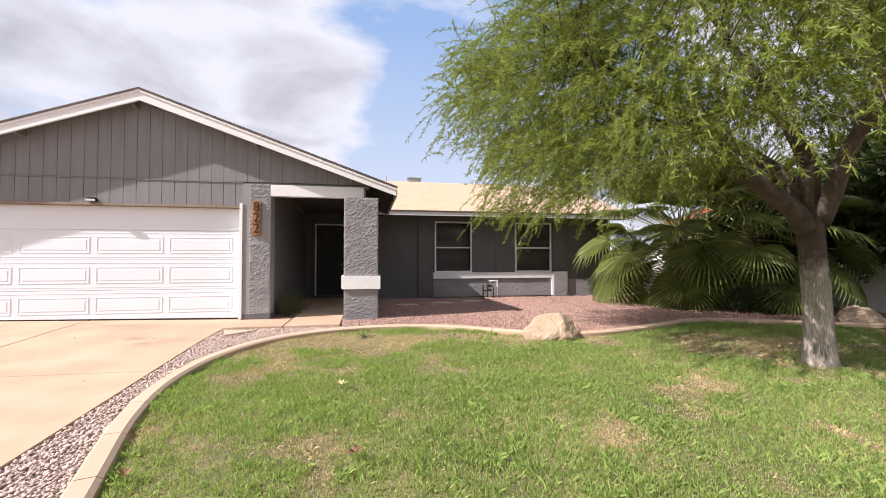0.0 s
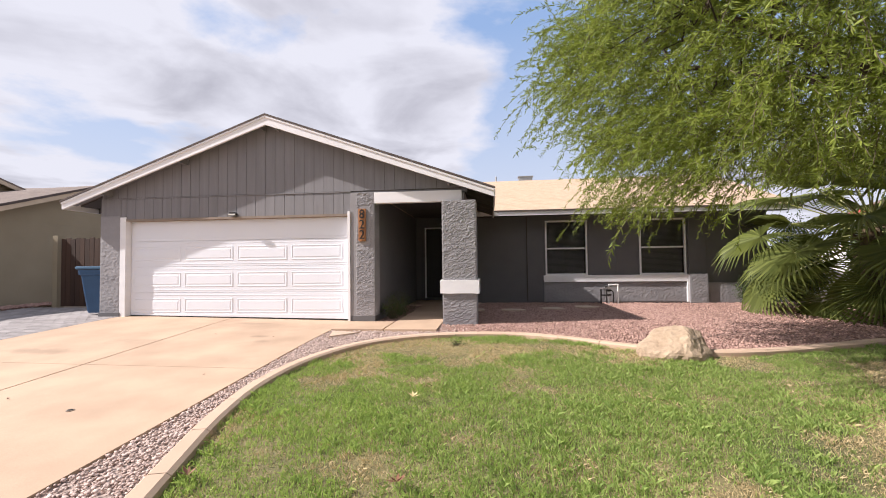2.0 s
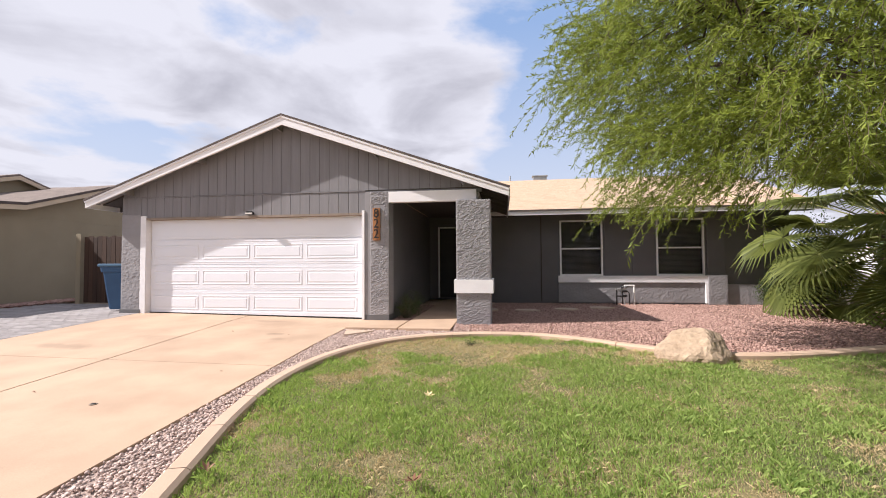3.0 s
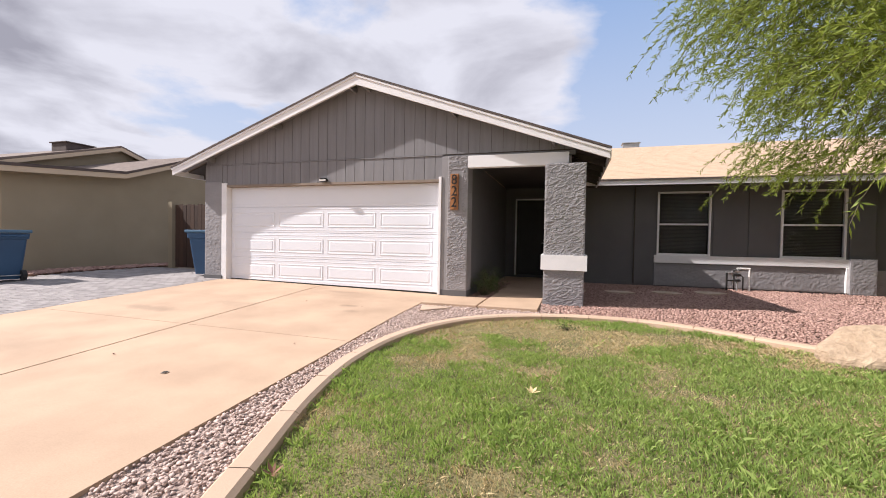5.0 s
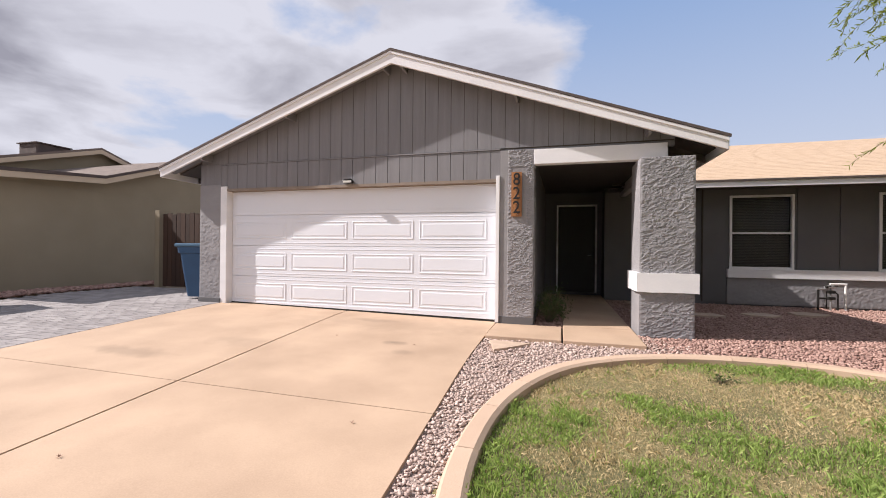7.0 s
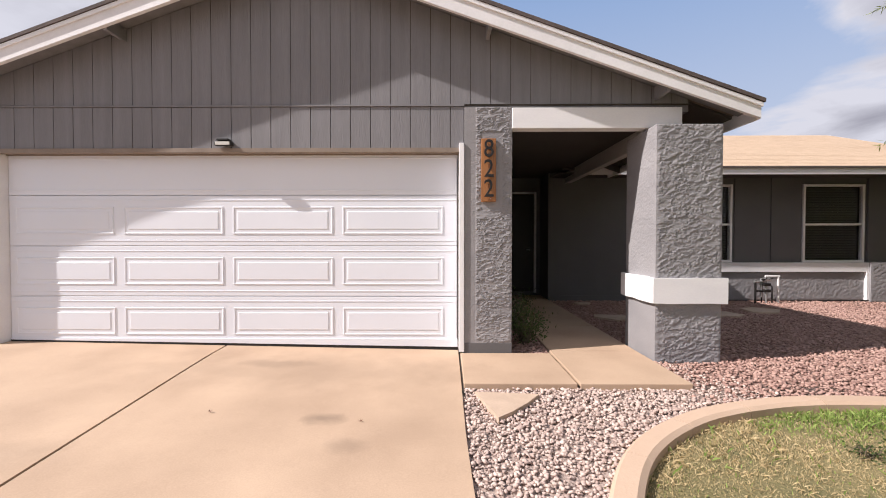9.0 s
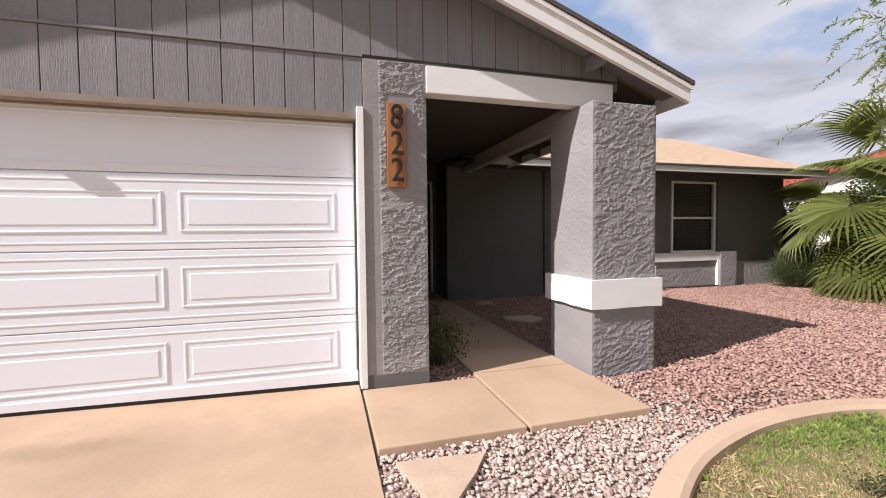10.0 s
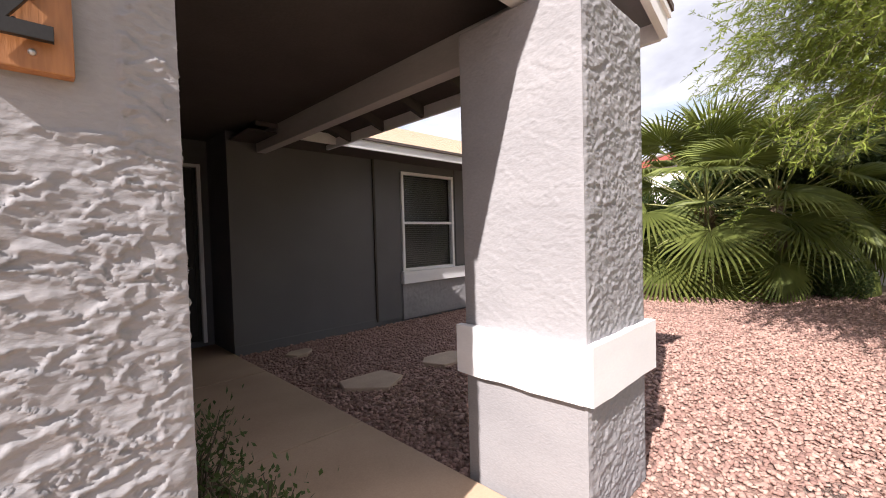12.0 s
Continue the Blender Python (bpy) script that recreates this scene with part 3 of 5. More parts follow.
def build_garage_front():
    # walls of the garage block
    boxed("garage_side_wall", -7.70, -7.50, 9.0, 15.0, 0.0, 2.66, M["grey"], house)
    boxed("entry_side_wall", -1.80, -1.645, 9.0, 13.6, 0.0, 2.66, M["grey"], house)
    boxed("garage_back_wall", -7.5, -1.8, 14.8, 15.0, 0.0, 2.66, M["room"], house)
    part("gable_backing", prism([(-7.70, 2.30), (-1.9, 2.30), (-1.9, 2.66), (0.2, 2.66), (0.2, rake_z(0.2) - 0.034), (APEX_X, APEX_Z - 0.034), (-7.70, rake_z(-7.70) - 0.034)], "y", WALL_Y + 0.012, WALL_Y + 0.10), M["siding"], house)
    lower = part("siding_band", box(bmesh.new(), -7.70, -2.14, WALL_Y + 0.004, WALL_Y + 0.06, 2.285, 2.72), M["joint"], house)
    upper = part("gable_siding", prism([(-7.69, 2.73), (0.19, 2.73), (0.19, rake_z(0.19) - 0.036), (APEX_X, APEX_Z - 0.036), (-7.69, rake_z(-7.69) - 0.036)], "y", WALL_Y + 0.003, WALL_Y + 0.05), M["joint"], house)
    w, gap = 0.2095, 0.0065
    x = -2.70 - 22 * w
    while x < -2.16:
        x1 = min(x + w - gap, -2.145)
        boxed("siding_board", max(x, -7.235), x1, WALL_Y - 0.012, WALL_Y + 0.03, 2.288, 2.715, M["siding"], lower, 0.003)
        x += w
    k = -24
    while -2.70 + k * w < 0.15:
        x = max(-2.70 + k * w, -7.69)
        x1 = min(-2.70 + (k + 1) * w - gap, 0.19)
        za, zb = rake_z(x) - 0.038, rake_z(x1) - 0.038
        pts = [(x, 2.745), (x1, 2.745), (x1, zb)]
        if x < APEX_X < x1:
            pts.append((APEX_X, APEX_Z - 0.038))
        pts.append((x, za))
        part("siding_board", prism(pts, "y", WALL_Y - 0.004, WALL_Y + 0.03), M["siding"], upper)
        k += 1
    boxed("drip_moulding", -7.69, -2.14, WALL_Y - 0.024, WALL_Y + 0.0, 2.718, 2.738, M["siding"], house, 0.003)
    # header strip over the door
    boxed("door_header", -7.23, -2.14, WALL_Y - 0.03, WALL_Y + 0.05, 2.24, 2.286, M["weather"], house, 0.003)
    stucco_box("garage_pier", -7.70, -7.235, PIL_Y + 0.01, 9.30, 0.16, 2.36, house, "fl", 0.018)
    boxed("pier_panel", -7.70, -7.235, PIL_Y + 0.02, 9.28, 2.36, 2.74, M["siding"], house, 0.003)
    boxed("pier_base", -7.715, -7.22, PIL_Y - 0.008, 9.2, 0.1, 0.30, M["grey"], house, 0.006)
    stucco_box("number_pier", -2.14, -1.645, PIL_Y, 9.30, 0.24, 2.70, house, "fr", 0.005, flat=((-2.14, -2.02, 0.2, 2.7), (-1.97, -1.75, 1.63, 2.45)))
    boxed("pier_base", -2.15, -1.64, PIL_Y - 0.006, 9.2, 0.05, 0.245, M["grey"], house, 0.006)
    boxed("door_jamb", -7.235, -7.10, PIL_Y + 0.005, DOOR_Y + 0.1, 0.2, 2.33, M["white"], house, 0.004)
    boxed("door_jamb", -2.195, -2.142, PIL_Y - 0.02, DOOR_Y + 0.1, 0.15, 2.33, M["white"], house, 0.004)
    boxed("vertical_seam", -2.205, -2.196, DOOR_Y - 0.02, DOOR_Y + 0.05, 0.15, 2.27, M["joint"], house, 0.0)


def build_garage_door():
    d = part("garage_door", box(bmesh.new(), -7.10, -2.205, DOOR_Y + 0.02, DOOR_Y + 0.06, 0.17, 2.27), M["door_white"], house, "white sectional steel garage door, closed")
    x0, x1 = -7.095, -2.21
    rows = [0.235, 0.713, 1.261, 1.81, 2.262]
    centres = (0.44, 0.987, 1.535)
    for r in range(4):
        z0, z1 = rows[r], rows[r + 1] - 0.006
        boxed("door_section", x0, x1, DOOR_Y, DOOR_Y + 0.03, z0, z1, M["door_white"], d, 0.006)
        # ribs that run along the section's edges
        for z in ((z0 + 0.055, z1 - 0.05) if r else (z1 - 0.05,)):
            boxed("rib", x0, x1, DOOR_Y - 0.004, DOOR_Y + 0.01, z - 0.006, z + 0.006, M["door_white"], d, 0.003)
        if r < 3:
            pw, n = 1.09, 4
            for k in range(n):
                a = -7.03 + k * 1.193
                b, c0, c1 = a + pw, centres[r] - 0.15, centres[r] + 0.15
                bm = bmesh.new()
                prof = [(0.0, 0.002), (0.006, -0.007), (0.014, -0.007), (0.022, -0.002), (0.052, -0.002), (0.060, -0.007)]
                rings = []
                for o, h in prof:
                    rings.append([bm.verts.new((x, DOOR_Y + h, z)) for x, z in ((a + o, c0 + o), (b - o, c0 + o), (b - o, c1 - o), (a + o, c1 - o))])
                for q0, q1 in zip(rings, rings[1:]):
                    for i in range(4):
                        bm.faces.new((q0[i], q0[(i + 1) % 4], q1[(i + 1) % 4], q1[i]))
                bm.faces.new(rings[-1])
                part("raised_panel", bm, M["door_white"], d)
    part("bottom_rail", prism([(-7.1, 0.235), (-2.2, 0.165), (-2.2, 0.25), (-7.1, 0.25)], "y", DOOR_Y - 0.012, DOOR_Y + 0.03), M["door_white"], d)
    part("rubber_seal", prism([(-7.1, 0.20), (-2.2, 0.125), (-2.2, 0.166), (-7.1, 0.236)], "y", DOOR_Y - 0.004, DOOR_Y + 0.03), M["rubber"], d)
    boxed("top_seal", -7.1, -2.2, DOOR_Y - 0.02, DOOR_Y + 0.0, 2.235, 2.260, M["weather"], d, 0.003)


def build_gable_roof():
    th = 0.05
    for s, xe in ((-1, EAVE_L), (1, EAVE_R)):
        ze = rake_z(xe)
        pts = [(APEX_X, APEX_Z), (xe, ze), (xe, ze + th), (APEX_X, APEX_Z + th)]
        part("roof_slope", prism(pts, "y", RAKE_Y - 0.02, 16.4), M["shingle_brown"], house)
        deck = [(APEX_X, APEX_Z - 0.004), (xe, ze - 0.004), (xe, ze - 0.03), (APEX_X, APEX_Z - 0.03)]
        part("overhang_deck", prism(deck, "y", RAKE_Y + 0.023, WALL_Y + 0.012), M["siding"], house)
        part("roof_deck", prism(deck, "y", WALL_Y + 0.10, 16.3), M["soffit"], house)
        edge = [(APEX_X, APEX_Z + th + 0.008), (xe + s * 0.03, ze + th - 0.004), (xe + s * 0.03, ze + th - 0.04), (APEX_X, APEX_Z + th - 0.028)]
        part("drip_edge", prism(edge, "y", RAKE_Y - 0.045, RAKE_Y - 0.021), M["roof_edge"], house)
        fas = [(APEX_X, APEX_Z + 0.012), (xe + s * 0.005, ze + 0.012), (xe + s * 0.005, ze - 0.135), (APEX_X, APEX_Z - 0.165)]
        part("rake_fascia", prism(fas, "y", RAKE_Y - 0.018, RAKE_Y + 0.022), M["fascia"], house)
        trim = [(APEX_X, APEX_Z + 0.02), (xe + s * 0.012, ze + 0.008), (xe + s * 0.012, ze - 0.03), (APEX_X, APEX_Z - 0.018)]
        part("rake_trim", prism(trim, "y", RAKE_Y - 0.036, RAKE_Y - 0.019), M["fascia"], house)
        boxed("eave_fascia", min(xe, xe + s * 0.03), max(xe, xe + s * 0.03), RAKE_Y + 0.022, 12.5 if s > 0 else 16.3, ze - 0.135, ze + 0.01, M["fascia"], house)
        # lookout blocks under the overhang and rafter tails
        for k in range(3):
            x = APEX_X + s * (0.15 + 1.75 * k)
            boxed("lookout", x - 0.02, x + 0.02, RAKE_Y + 0.023, WALL_Y - 0.012, rake_z(x) - 0.17, rake_z(x) - 0.04, M["siding"], house, 0.002)
        y = 9.5
        while y < (12.4 if s > 0 else 15):
            xa, xb = (0.05, xe) if s > 0 else (xe, -7.7)
            part("rafter_tail", prism([(xa, rake_z(xa) - 0.03), (xb, rake_z(xb) - 0.03), (xb, rake_z(xb) - 0.13), (xa, rake_z(xa) - 0.13)], "y", y, y + 0.045), M["soffit"], house)
            y += 0.61


def build_porch():
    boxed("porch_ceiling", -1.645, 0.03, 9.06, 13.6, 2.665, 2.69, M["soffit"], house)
    boxed("porch_beam", -1.645, 0.10, PIL_Y - 0.02, 9.06, 2.475, 2.69, M["white"], house, 0.006, "white-painted wooden beam over the porch")
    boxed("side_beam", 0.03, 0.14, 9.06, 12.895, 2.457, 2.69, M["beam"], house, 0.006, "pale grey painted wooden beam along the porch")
    boxed("beam_blocking", 0.06, 0.11, 9.09, 12.9, 2.694, 2.83, M["soffit"], house, 0.003)
    p = stucco_box("pillar", -0.27, 0.375, 8.70, 9.37, 0.10, 2.455, house, "fl", 0.0075, "square pillar of textured grey stucco", flat=((-0.28, -0.265, 0.0, 0.71),))
    # painted collar of four boards
    z0, z1 = 0.70, 0.95
    def collar(name, x0, x1, y0, y1):
        bm = box(bmesh.new(), x0, x1, y0, y1, z0, z1)
        bmesh.ops.subdivide_edges(bm, edges=bm.edges[:], cuts=7, use_grid_fill=True)
        for v in bm.verts:
            k = noise.noise(Vector((v.co.x * 6, v.co.y * 6, v.co.z * 6))) * 0.008
            v.co += Vector((0, 0, k if abs(v.co.z - z1) < 0.01 or abs(v.co.z - z0) < 0.01 else 0))
        part(name, bm, M["white"], p, "white painted collar board")
    collar("collar_board", -0.31, 0.415, 8.655, 8.699)
    collar("collar_board", -0.315, -0.271, 8.70, 9.40)
    collar("collar_board", 0.376, 0.42, 8.70, 9.40)
    # front door in its recess
    boxed("recess_back_wall", -1.8, 0.0, 13.62, 13.8, 0.0, 2.7, M["grey"], house)
    d = part("front_door", box(bmesh.new(), -1.32, -0.45, 13.56, 13.61, 0.22, 2.32, 0.004), M["screen"], house, "dark screened security door, closed")
    for x0, x1, z0, z1 in ((-1.36, -1.32, 0.20, 2.36), (-0.45, -0.41, 0.20, 2.36), (-1.32, -0.45, 2.32, 2.36)):
        boxed("door_frame", x0, x1, 13.50, 13.615, z0, z1, M["fascia"], d)
    for x0, x1, z0, z1 in ((-1.31, -1.27, 0.23, 2.31), (-0.50, -0.46, 0.23, 2.31), (-1.27, -0.50, 2.27, 2.31), (-1.27, -0.50, 0.23, 0.30)):
        boxed("screen_rail", x0, x1, 13.545, 13.558, z0, z1, M["iron"], d, 0.003)
    bm = bmesh.new()
    tube(bm, [(-0.55, 13.55, 1.12), (-0.55, 13.49, 1.12), (-0.62, 13.47, 1.12)], [0.012, 0.012, 0.01])
    part("door_handle", bm, M["steel"], d)


def window(x0, x1, z0, z1, y):
    """Sash window with a white frame, two panes and a closed blind behind."""
    # backing sheet painted near black in place of the room's shade
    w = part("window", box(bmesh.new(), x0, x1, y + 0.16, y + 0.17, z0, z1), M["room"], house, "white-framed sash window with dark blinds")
    f = 0.045
    for a, b, c, d in ((x0, x0 + f, z0, z1), (x1 - f, x1, z0, z1), (x0 + f, x1 - f, z1 - f, z1), (x0 + f, x1 - f, z0, z0 + f)):
        boxed("window_frame", a, b, y - 0.03, y + 0.05, c, d, M["fascia"], w, 0.005)
    zm = (z0 + z1) / 2 - 0.02
    boxed("meeting_rail", x0 + f, x1 - f, y - 0.012, y + 0.03, zm - 0.02, zm + 0.02, M["fascia"], w, 0.004)
    for a, b in ((zm + 0.02, z1 - f), (z0 + f, zm - 0.02)):
        pane = boxed("pane", x0 + f, x1 - f, y + 0.008, y + 0.013, a, b, M["glass"], w, 0.0)
        pane.visible_shadow = False
    bm = bmesh.new()
    box(bm, x0 + f + 0.01, x1 - f - 0.01, y + 0.07, y + 0.078, z0 + f, z0 + f + 0.024)
    slat = part("blind_slat", bm, M["blind"], w)
    slat.matrix_basis = Matrix.Identity(4)
    me = slat.data
    k = 1
    while z0 + f + 0.033 * k < z1 - f - 0.03:
        o = link("blind_slat", me, None, w)
        o.location.z = 0.033 * k
        k += 1


def build_main_wing():
    y = 12.90
    # front wall with two window openings
    wins = ((2.18, 3.33), (4.72, 5.93))
    wz0, wz1 = 0.885, 2.43
    xs = [-0.30, wins[0][0], wins[0][1], wins[1][0], wins[1][1], 8.0]
    for a, b in ((xs[0], xs[1]), (xs[2], xs[3]), (xs[4], xs[5])):
        boxed("front_wall", a, b, y, y + 0.2, 0.0, 2.72, M["grey"], house, 0.0)
    for a, b in wins:
        boxed("front_wall", a, b, y, y + 0.2, 0.0, wz0, M["grey"], house, 0.0)
        boxed("front_wall", a, b, y, y + 0.2, wz1, 2.72, M["grey"], house, 0.0)
        window(a, b, wz0, wz1, y)
    boxed("recess_side_wall", -0.30, -0.10, 13.1, 13.62, 0.0, 2.72, M["grey"], house, 0.0)
    boxed("end_wall", 7.8, 8.0, 13.1, 20.4, 0.0, 2.72, M["grey"], house, 0.0)
    boxed("rear_wall", -1.8, 8.0, 20.4, 20.6, 0.0, 2.72, M["grey"], house, 0.0)
    # proud panels and battens
    for a, b in ((1.68, 2.13), ):
        boxed("wall_panel", a, b, y - 0.035, y - 0.002, 0.18, 2.70, M["grey"], house, 0.006)
    boxed("panel_joint", 1.655, 1.685, y - 0.03, y - 0.002, 0.18, 2.70, M["joint"], house, 0.0)
    boxed("wall_panel", 3.38, 4.08, y - 0.02, y - 0.002, 0.90, 2.70, M["grey"], house, 0.004)
    boxed("wall_panel", 4.10, 4.67, y - 0.02, y - 0.002, 0.90, 2.70, M["grey"], house, 0.004)
    stucco_box("wainscot", 2.13, 5.90, y - 0.06, y - 0.002, 0.15, 0.69, house, "f", 0.02)
    stucco_box("wall_pier", 5.955, 6.42, y - 0.14, y - 0.002, 0.12, 0.90, house, "f", 0.02)
    boxed("wall_panel", 5.98, 6.42, y - 0.05, y - 0.002, 0.90, 2.70, M["grey"], house, 0.006)
    stucco_box("wainscot", 6.42, 8.0, y - 0.05, y - 0.002, 0.12, 0.66, house, "f", 0.02)
    boxed("sill_board", 2.12, 5.955, y - 0.11, y - 0.002, 0.70, 0.885, M["white"], house, 0.006, "long white sill board under the windows")
    boxed("sill_leg", 5.90, 5.955, y - 0.12, y - 0.002, 0.15, 0.70, M["white"], house, 0.005)
    boxed("plinth", -0.30, 8.0, y - 0.012, y - 0.001, 0.05, 0.22, M["grey"], house, 0.003)
    # roof: tan shingles in courses, ridge parallel to the front
    ye, ze, yr, zr, x0, x1 = 12.28, 2.66, 16.5, 4.30, -0.2, 8.45
    bm = bmesh.new()
    n = 30
    vs = []
    for k in range(n):
        a, b = k / n, (k + 1) / n
        for t, h in ((a, 0.003), (b, 0.0)):
            vs.append([bm.verts.new((x, ye - 0.03 + (yr - ye + 0.03) * t, ze + (zr - ze) * t + h)) for x in (x0, x1)])
    for r0, r1 in zip(vs, vs[1:]):
        bm.faces.new((r0[0], r0[1], r1[1], r1[0]))
    part("roof_slope", bm, M["shingle"], house, "tan asphalt shingles in straight courses")
    part("roof_deck", prism([(ye, ze - 0.004), (yr, zr - 0.004), (yr, zr - 0.05), (ye, ze - 0.05)], "x", x0, x1), M["soffit"], house)
    part("rear_slope", prism([(yr, zr), (20.8, ze), (20.8, ze - 0.05), (yr, zr - 0.05)], "x", -3.8, x1), M["shingle"], house)
    part("end_gable", prism([(12.95, 2.72), (20.4, 2.72), (yr, zr - 0.08)], "x", 7.82, 7.98), M["grey"], house)
    boxed("drip_edge", 0.78, x1, ye - 0.045, ye - 0.018, ze - 0.02, ze + 0.018, M["roof_edge"], house, 0.003)
    boxed("eave_fascia", 0.70, x1, ye - 0.018, ye + 0.02, ze - 0.13, ze - 0.012, M["fascia"], house, 0.004)
    boxed("eave_fascia", 0.16, 0.70, ye - 0.018, ye + 0.02, ze - 0.13, ze - 0.012, M["fascia"], house, 0.004)
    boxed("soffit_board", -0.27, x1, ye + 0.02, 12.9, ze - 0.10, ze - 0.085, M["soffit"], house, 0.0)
    part("rake_fascia", prism([(ye, ze), (yr, zr), (yr, zr - 0.14), (ye, ze - 0.13)], "x", x1, x1 + 0.03), M["fascia"], house)
    # roof vent boxes
    v = part("roof_vent", box(bmesh.new(), 1.75, 2.25, 16.6, 16.9, 4.2, 4.46, 0.01), M["steel"], house, "small grey metal roof vent")
    boxed("vent_cap", 1.72, 2.28, 16.57, 16.93, 4.46, 4.49, M["steel"], v)
    bm = bmesh.new(); tube(bm, [(0.9, 16.7, 4.2), (0.9, 16.7, 4.52)], [0.03, 0.03])
    part("vent_pipe", bm, M["steel"], house)


build_garage_front()
build_garage_door()
build_gable_roof()
build_porch()
build_main_wing()


def text_mesh(body, size, depth):
    cu = bpy.data.curves.new("digit", "FONT")
    cu.body, cu.size, cu.extrude, cu.align_x, cu.align_y = body, size, depth, "CENTER", "CENTER"
    cu.bevel_depth = 0.001
    tmp = bpy.data.objects.new("digit_tmp", cu)
    scene.collection.objects.link(tmp)
    me = bpy.data.meshes.new_from_object(tmp.evaluated_get(bpy.context.evaluated_depsgraph_get()))
    bpy.data.objects.remove(tmp)
    return me


def build_number():
    s = thing("house_number_sign", "orange cedar board with black house number 822", "sign")
    x0, x1, z0, z1, y = -1.965, -1.815, 1.72, 2.37, PIL_Y
    bm = box(bmesh.new(), x0, x1, y - 0.035, y - 0.004, z0, z1, 0.003)
    part("board", bm, M["board"], s)
    for k, ch in enumerate("822"):
        me = text_mesh(ch, 0.255, 0.006)
        o = link("digit", me, M["iron"], s, "black metal digit")
        o.matrix_basis = Matrix.Translation(((x0 + x1) / 2, y - 0.052, z1 - 0.115 - 0.205 * k)) @ pose(0, 0, 0, 90, 0, 0) @ Matrix.Diagonal((0.86, 1, 1, 1))
        for dz in (0.05, -0.05):
            bm = bmesh.new()
            tube(bm, [((x0 + x1) / 2, y - 0.035, z1 - 0.115 - 0.205 * k + dz), ((x0 + x1) / 2, y - 0.05, z1 - 0.115 - 0.205 * k + dz)], [0.004, 0.004], 6)
            part("pin", bm, M["iron"], s)
    for z in (z0 + 0.03, z1 - 0.03):
        bm = bmesh.new()
        bmesh.ops.create_uvsphere(bm, u_segments=8, v_segments=5, radius=0.006, matrix=Matrix.Translation(((x0 + x1) / 2 + 0.02, y - 0.036, z)))
        part("screw", bm, M["steel"], s)


def build_flood():
    f = thing("flood_light", "small white motion flood light above the garage door", "light fixture")
    x, y, z = -4.64, WALL_Y - 0.012, 2.335
    boxed("back_plate", x - 0.05, x + 0.05, y - 0.02, y, z - 0.03, z + 0.035, M["fascia"], f)
    bm = box(bmesh.new(), x - 0.09, x + 0.09, y - 0.08, y - 0.021, z - 0.035, z + 0.012, 0.012)
    part("head", bm, M["iron"], f)
    boxed("lens", x - 0.075, x + 0.075, y - 0.087, y - 0.081, z - 0.03, z + 0.004, M["lens"], f, 0.002)
    boxed("hood", x - 0.06, x + 0.06, y - 0.09, y - 0.02, z + 0.016, z + 0.035, M["iron"], f, 0.004)


def build_hose_bib():
    v = thing("backflow_valve", "irrigation backflow valve with white and grey pipes", "valve")
    x, y, gz0 = 3.88, 12.62, g(3.88, 12.6)
    def pipe(name, pts, r, m):
        bm = bmesh.new()
        tube(bm, pts, [r] * len(pts), 10)
        part(name, bm, m, v)
    pipe("riser", [(4.05, y, gz0 - 0.05), (4.05, y, gz0 + 0.50)], 0.02, M["pipe_white"])
    pipe("cross_pipe", [(4.07, y, gz0 + 0.50), (3.80, y, gz0 + 0.50)], 0.02, M["pipe_white"])
    pipe("riser", [(3.80, y - 0.03, gz0 - 0.05), (3.80, y - 0.03, gz0 + 0.48)], 0.017, M["steel"])
    pipe("riser", [(3.72, y, gz0 + 0.10), (3.72, y, gz0 + 0.46)], 0.017, M["steel"])
    pipe("cross_pipe", [(3.68, y, gz0 + 0.36), (3.86, y, gz0 + 0.36)], 0.02, M["steel"])
    pipe("riser", [(3.60, y - 0.02, gz0 - 0.05), (3.60, y - 0.02, gz0 + 0.42)], 0.02, M["iron"])
    pipe("cross_pipe", [(3.57, y - 0.02, gz0 + 0.40), (3.76, y - 0.02, gz0 + 0.40)], 0.022, M["steel"])
    pipe("cross_pipe", [(3.60, y - 0.02, gz0 + 0.22), (3.80, y - 0.02, gz0 + 0.22)], 0.018, M["iron"])
    for z in (0.2, 0.32, 0.42):
        bm = box(bmesh.new(), 3.73, 3.86, y - 0.08, y, gz0 + z, gz0 + z + 0.055, 0.016)
        part("valve_body", bm, M["iron"] if z < 0.4 else M["steel"], v)
    pipe("riser", [(3.76, y + 0.03, gz0 - 0.05), (3.76, y + 0.03, gz0 + 0.40)], 0.013, M["iron"])
    pipe("riser", [(3.92, y - 0.02, gz0 - 0.05), (3.92, y - 0.02, gz0 + 0.30), (3.86, y - 0.02, gz0 + 0.36)], 0.013, M["iron"])
    pipe("handwheel", [(3.70, y - 0.06, gz0 + 0.44), (3.78, y - 0.06, gz0 + 0.46)], 0.022, M["iron"])
    pipe("lever", [(3.80, y - 0.07, gz0 + 0.45), (3.88, y - 0.09, gz0 + 0.47)], 0.008, M["iron"])


build_number()
build_flood()
build_hose_bib()


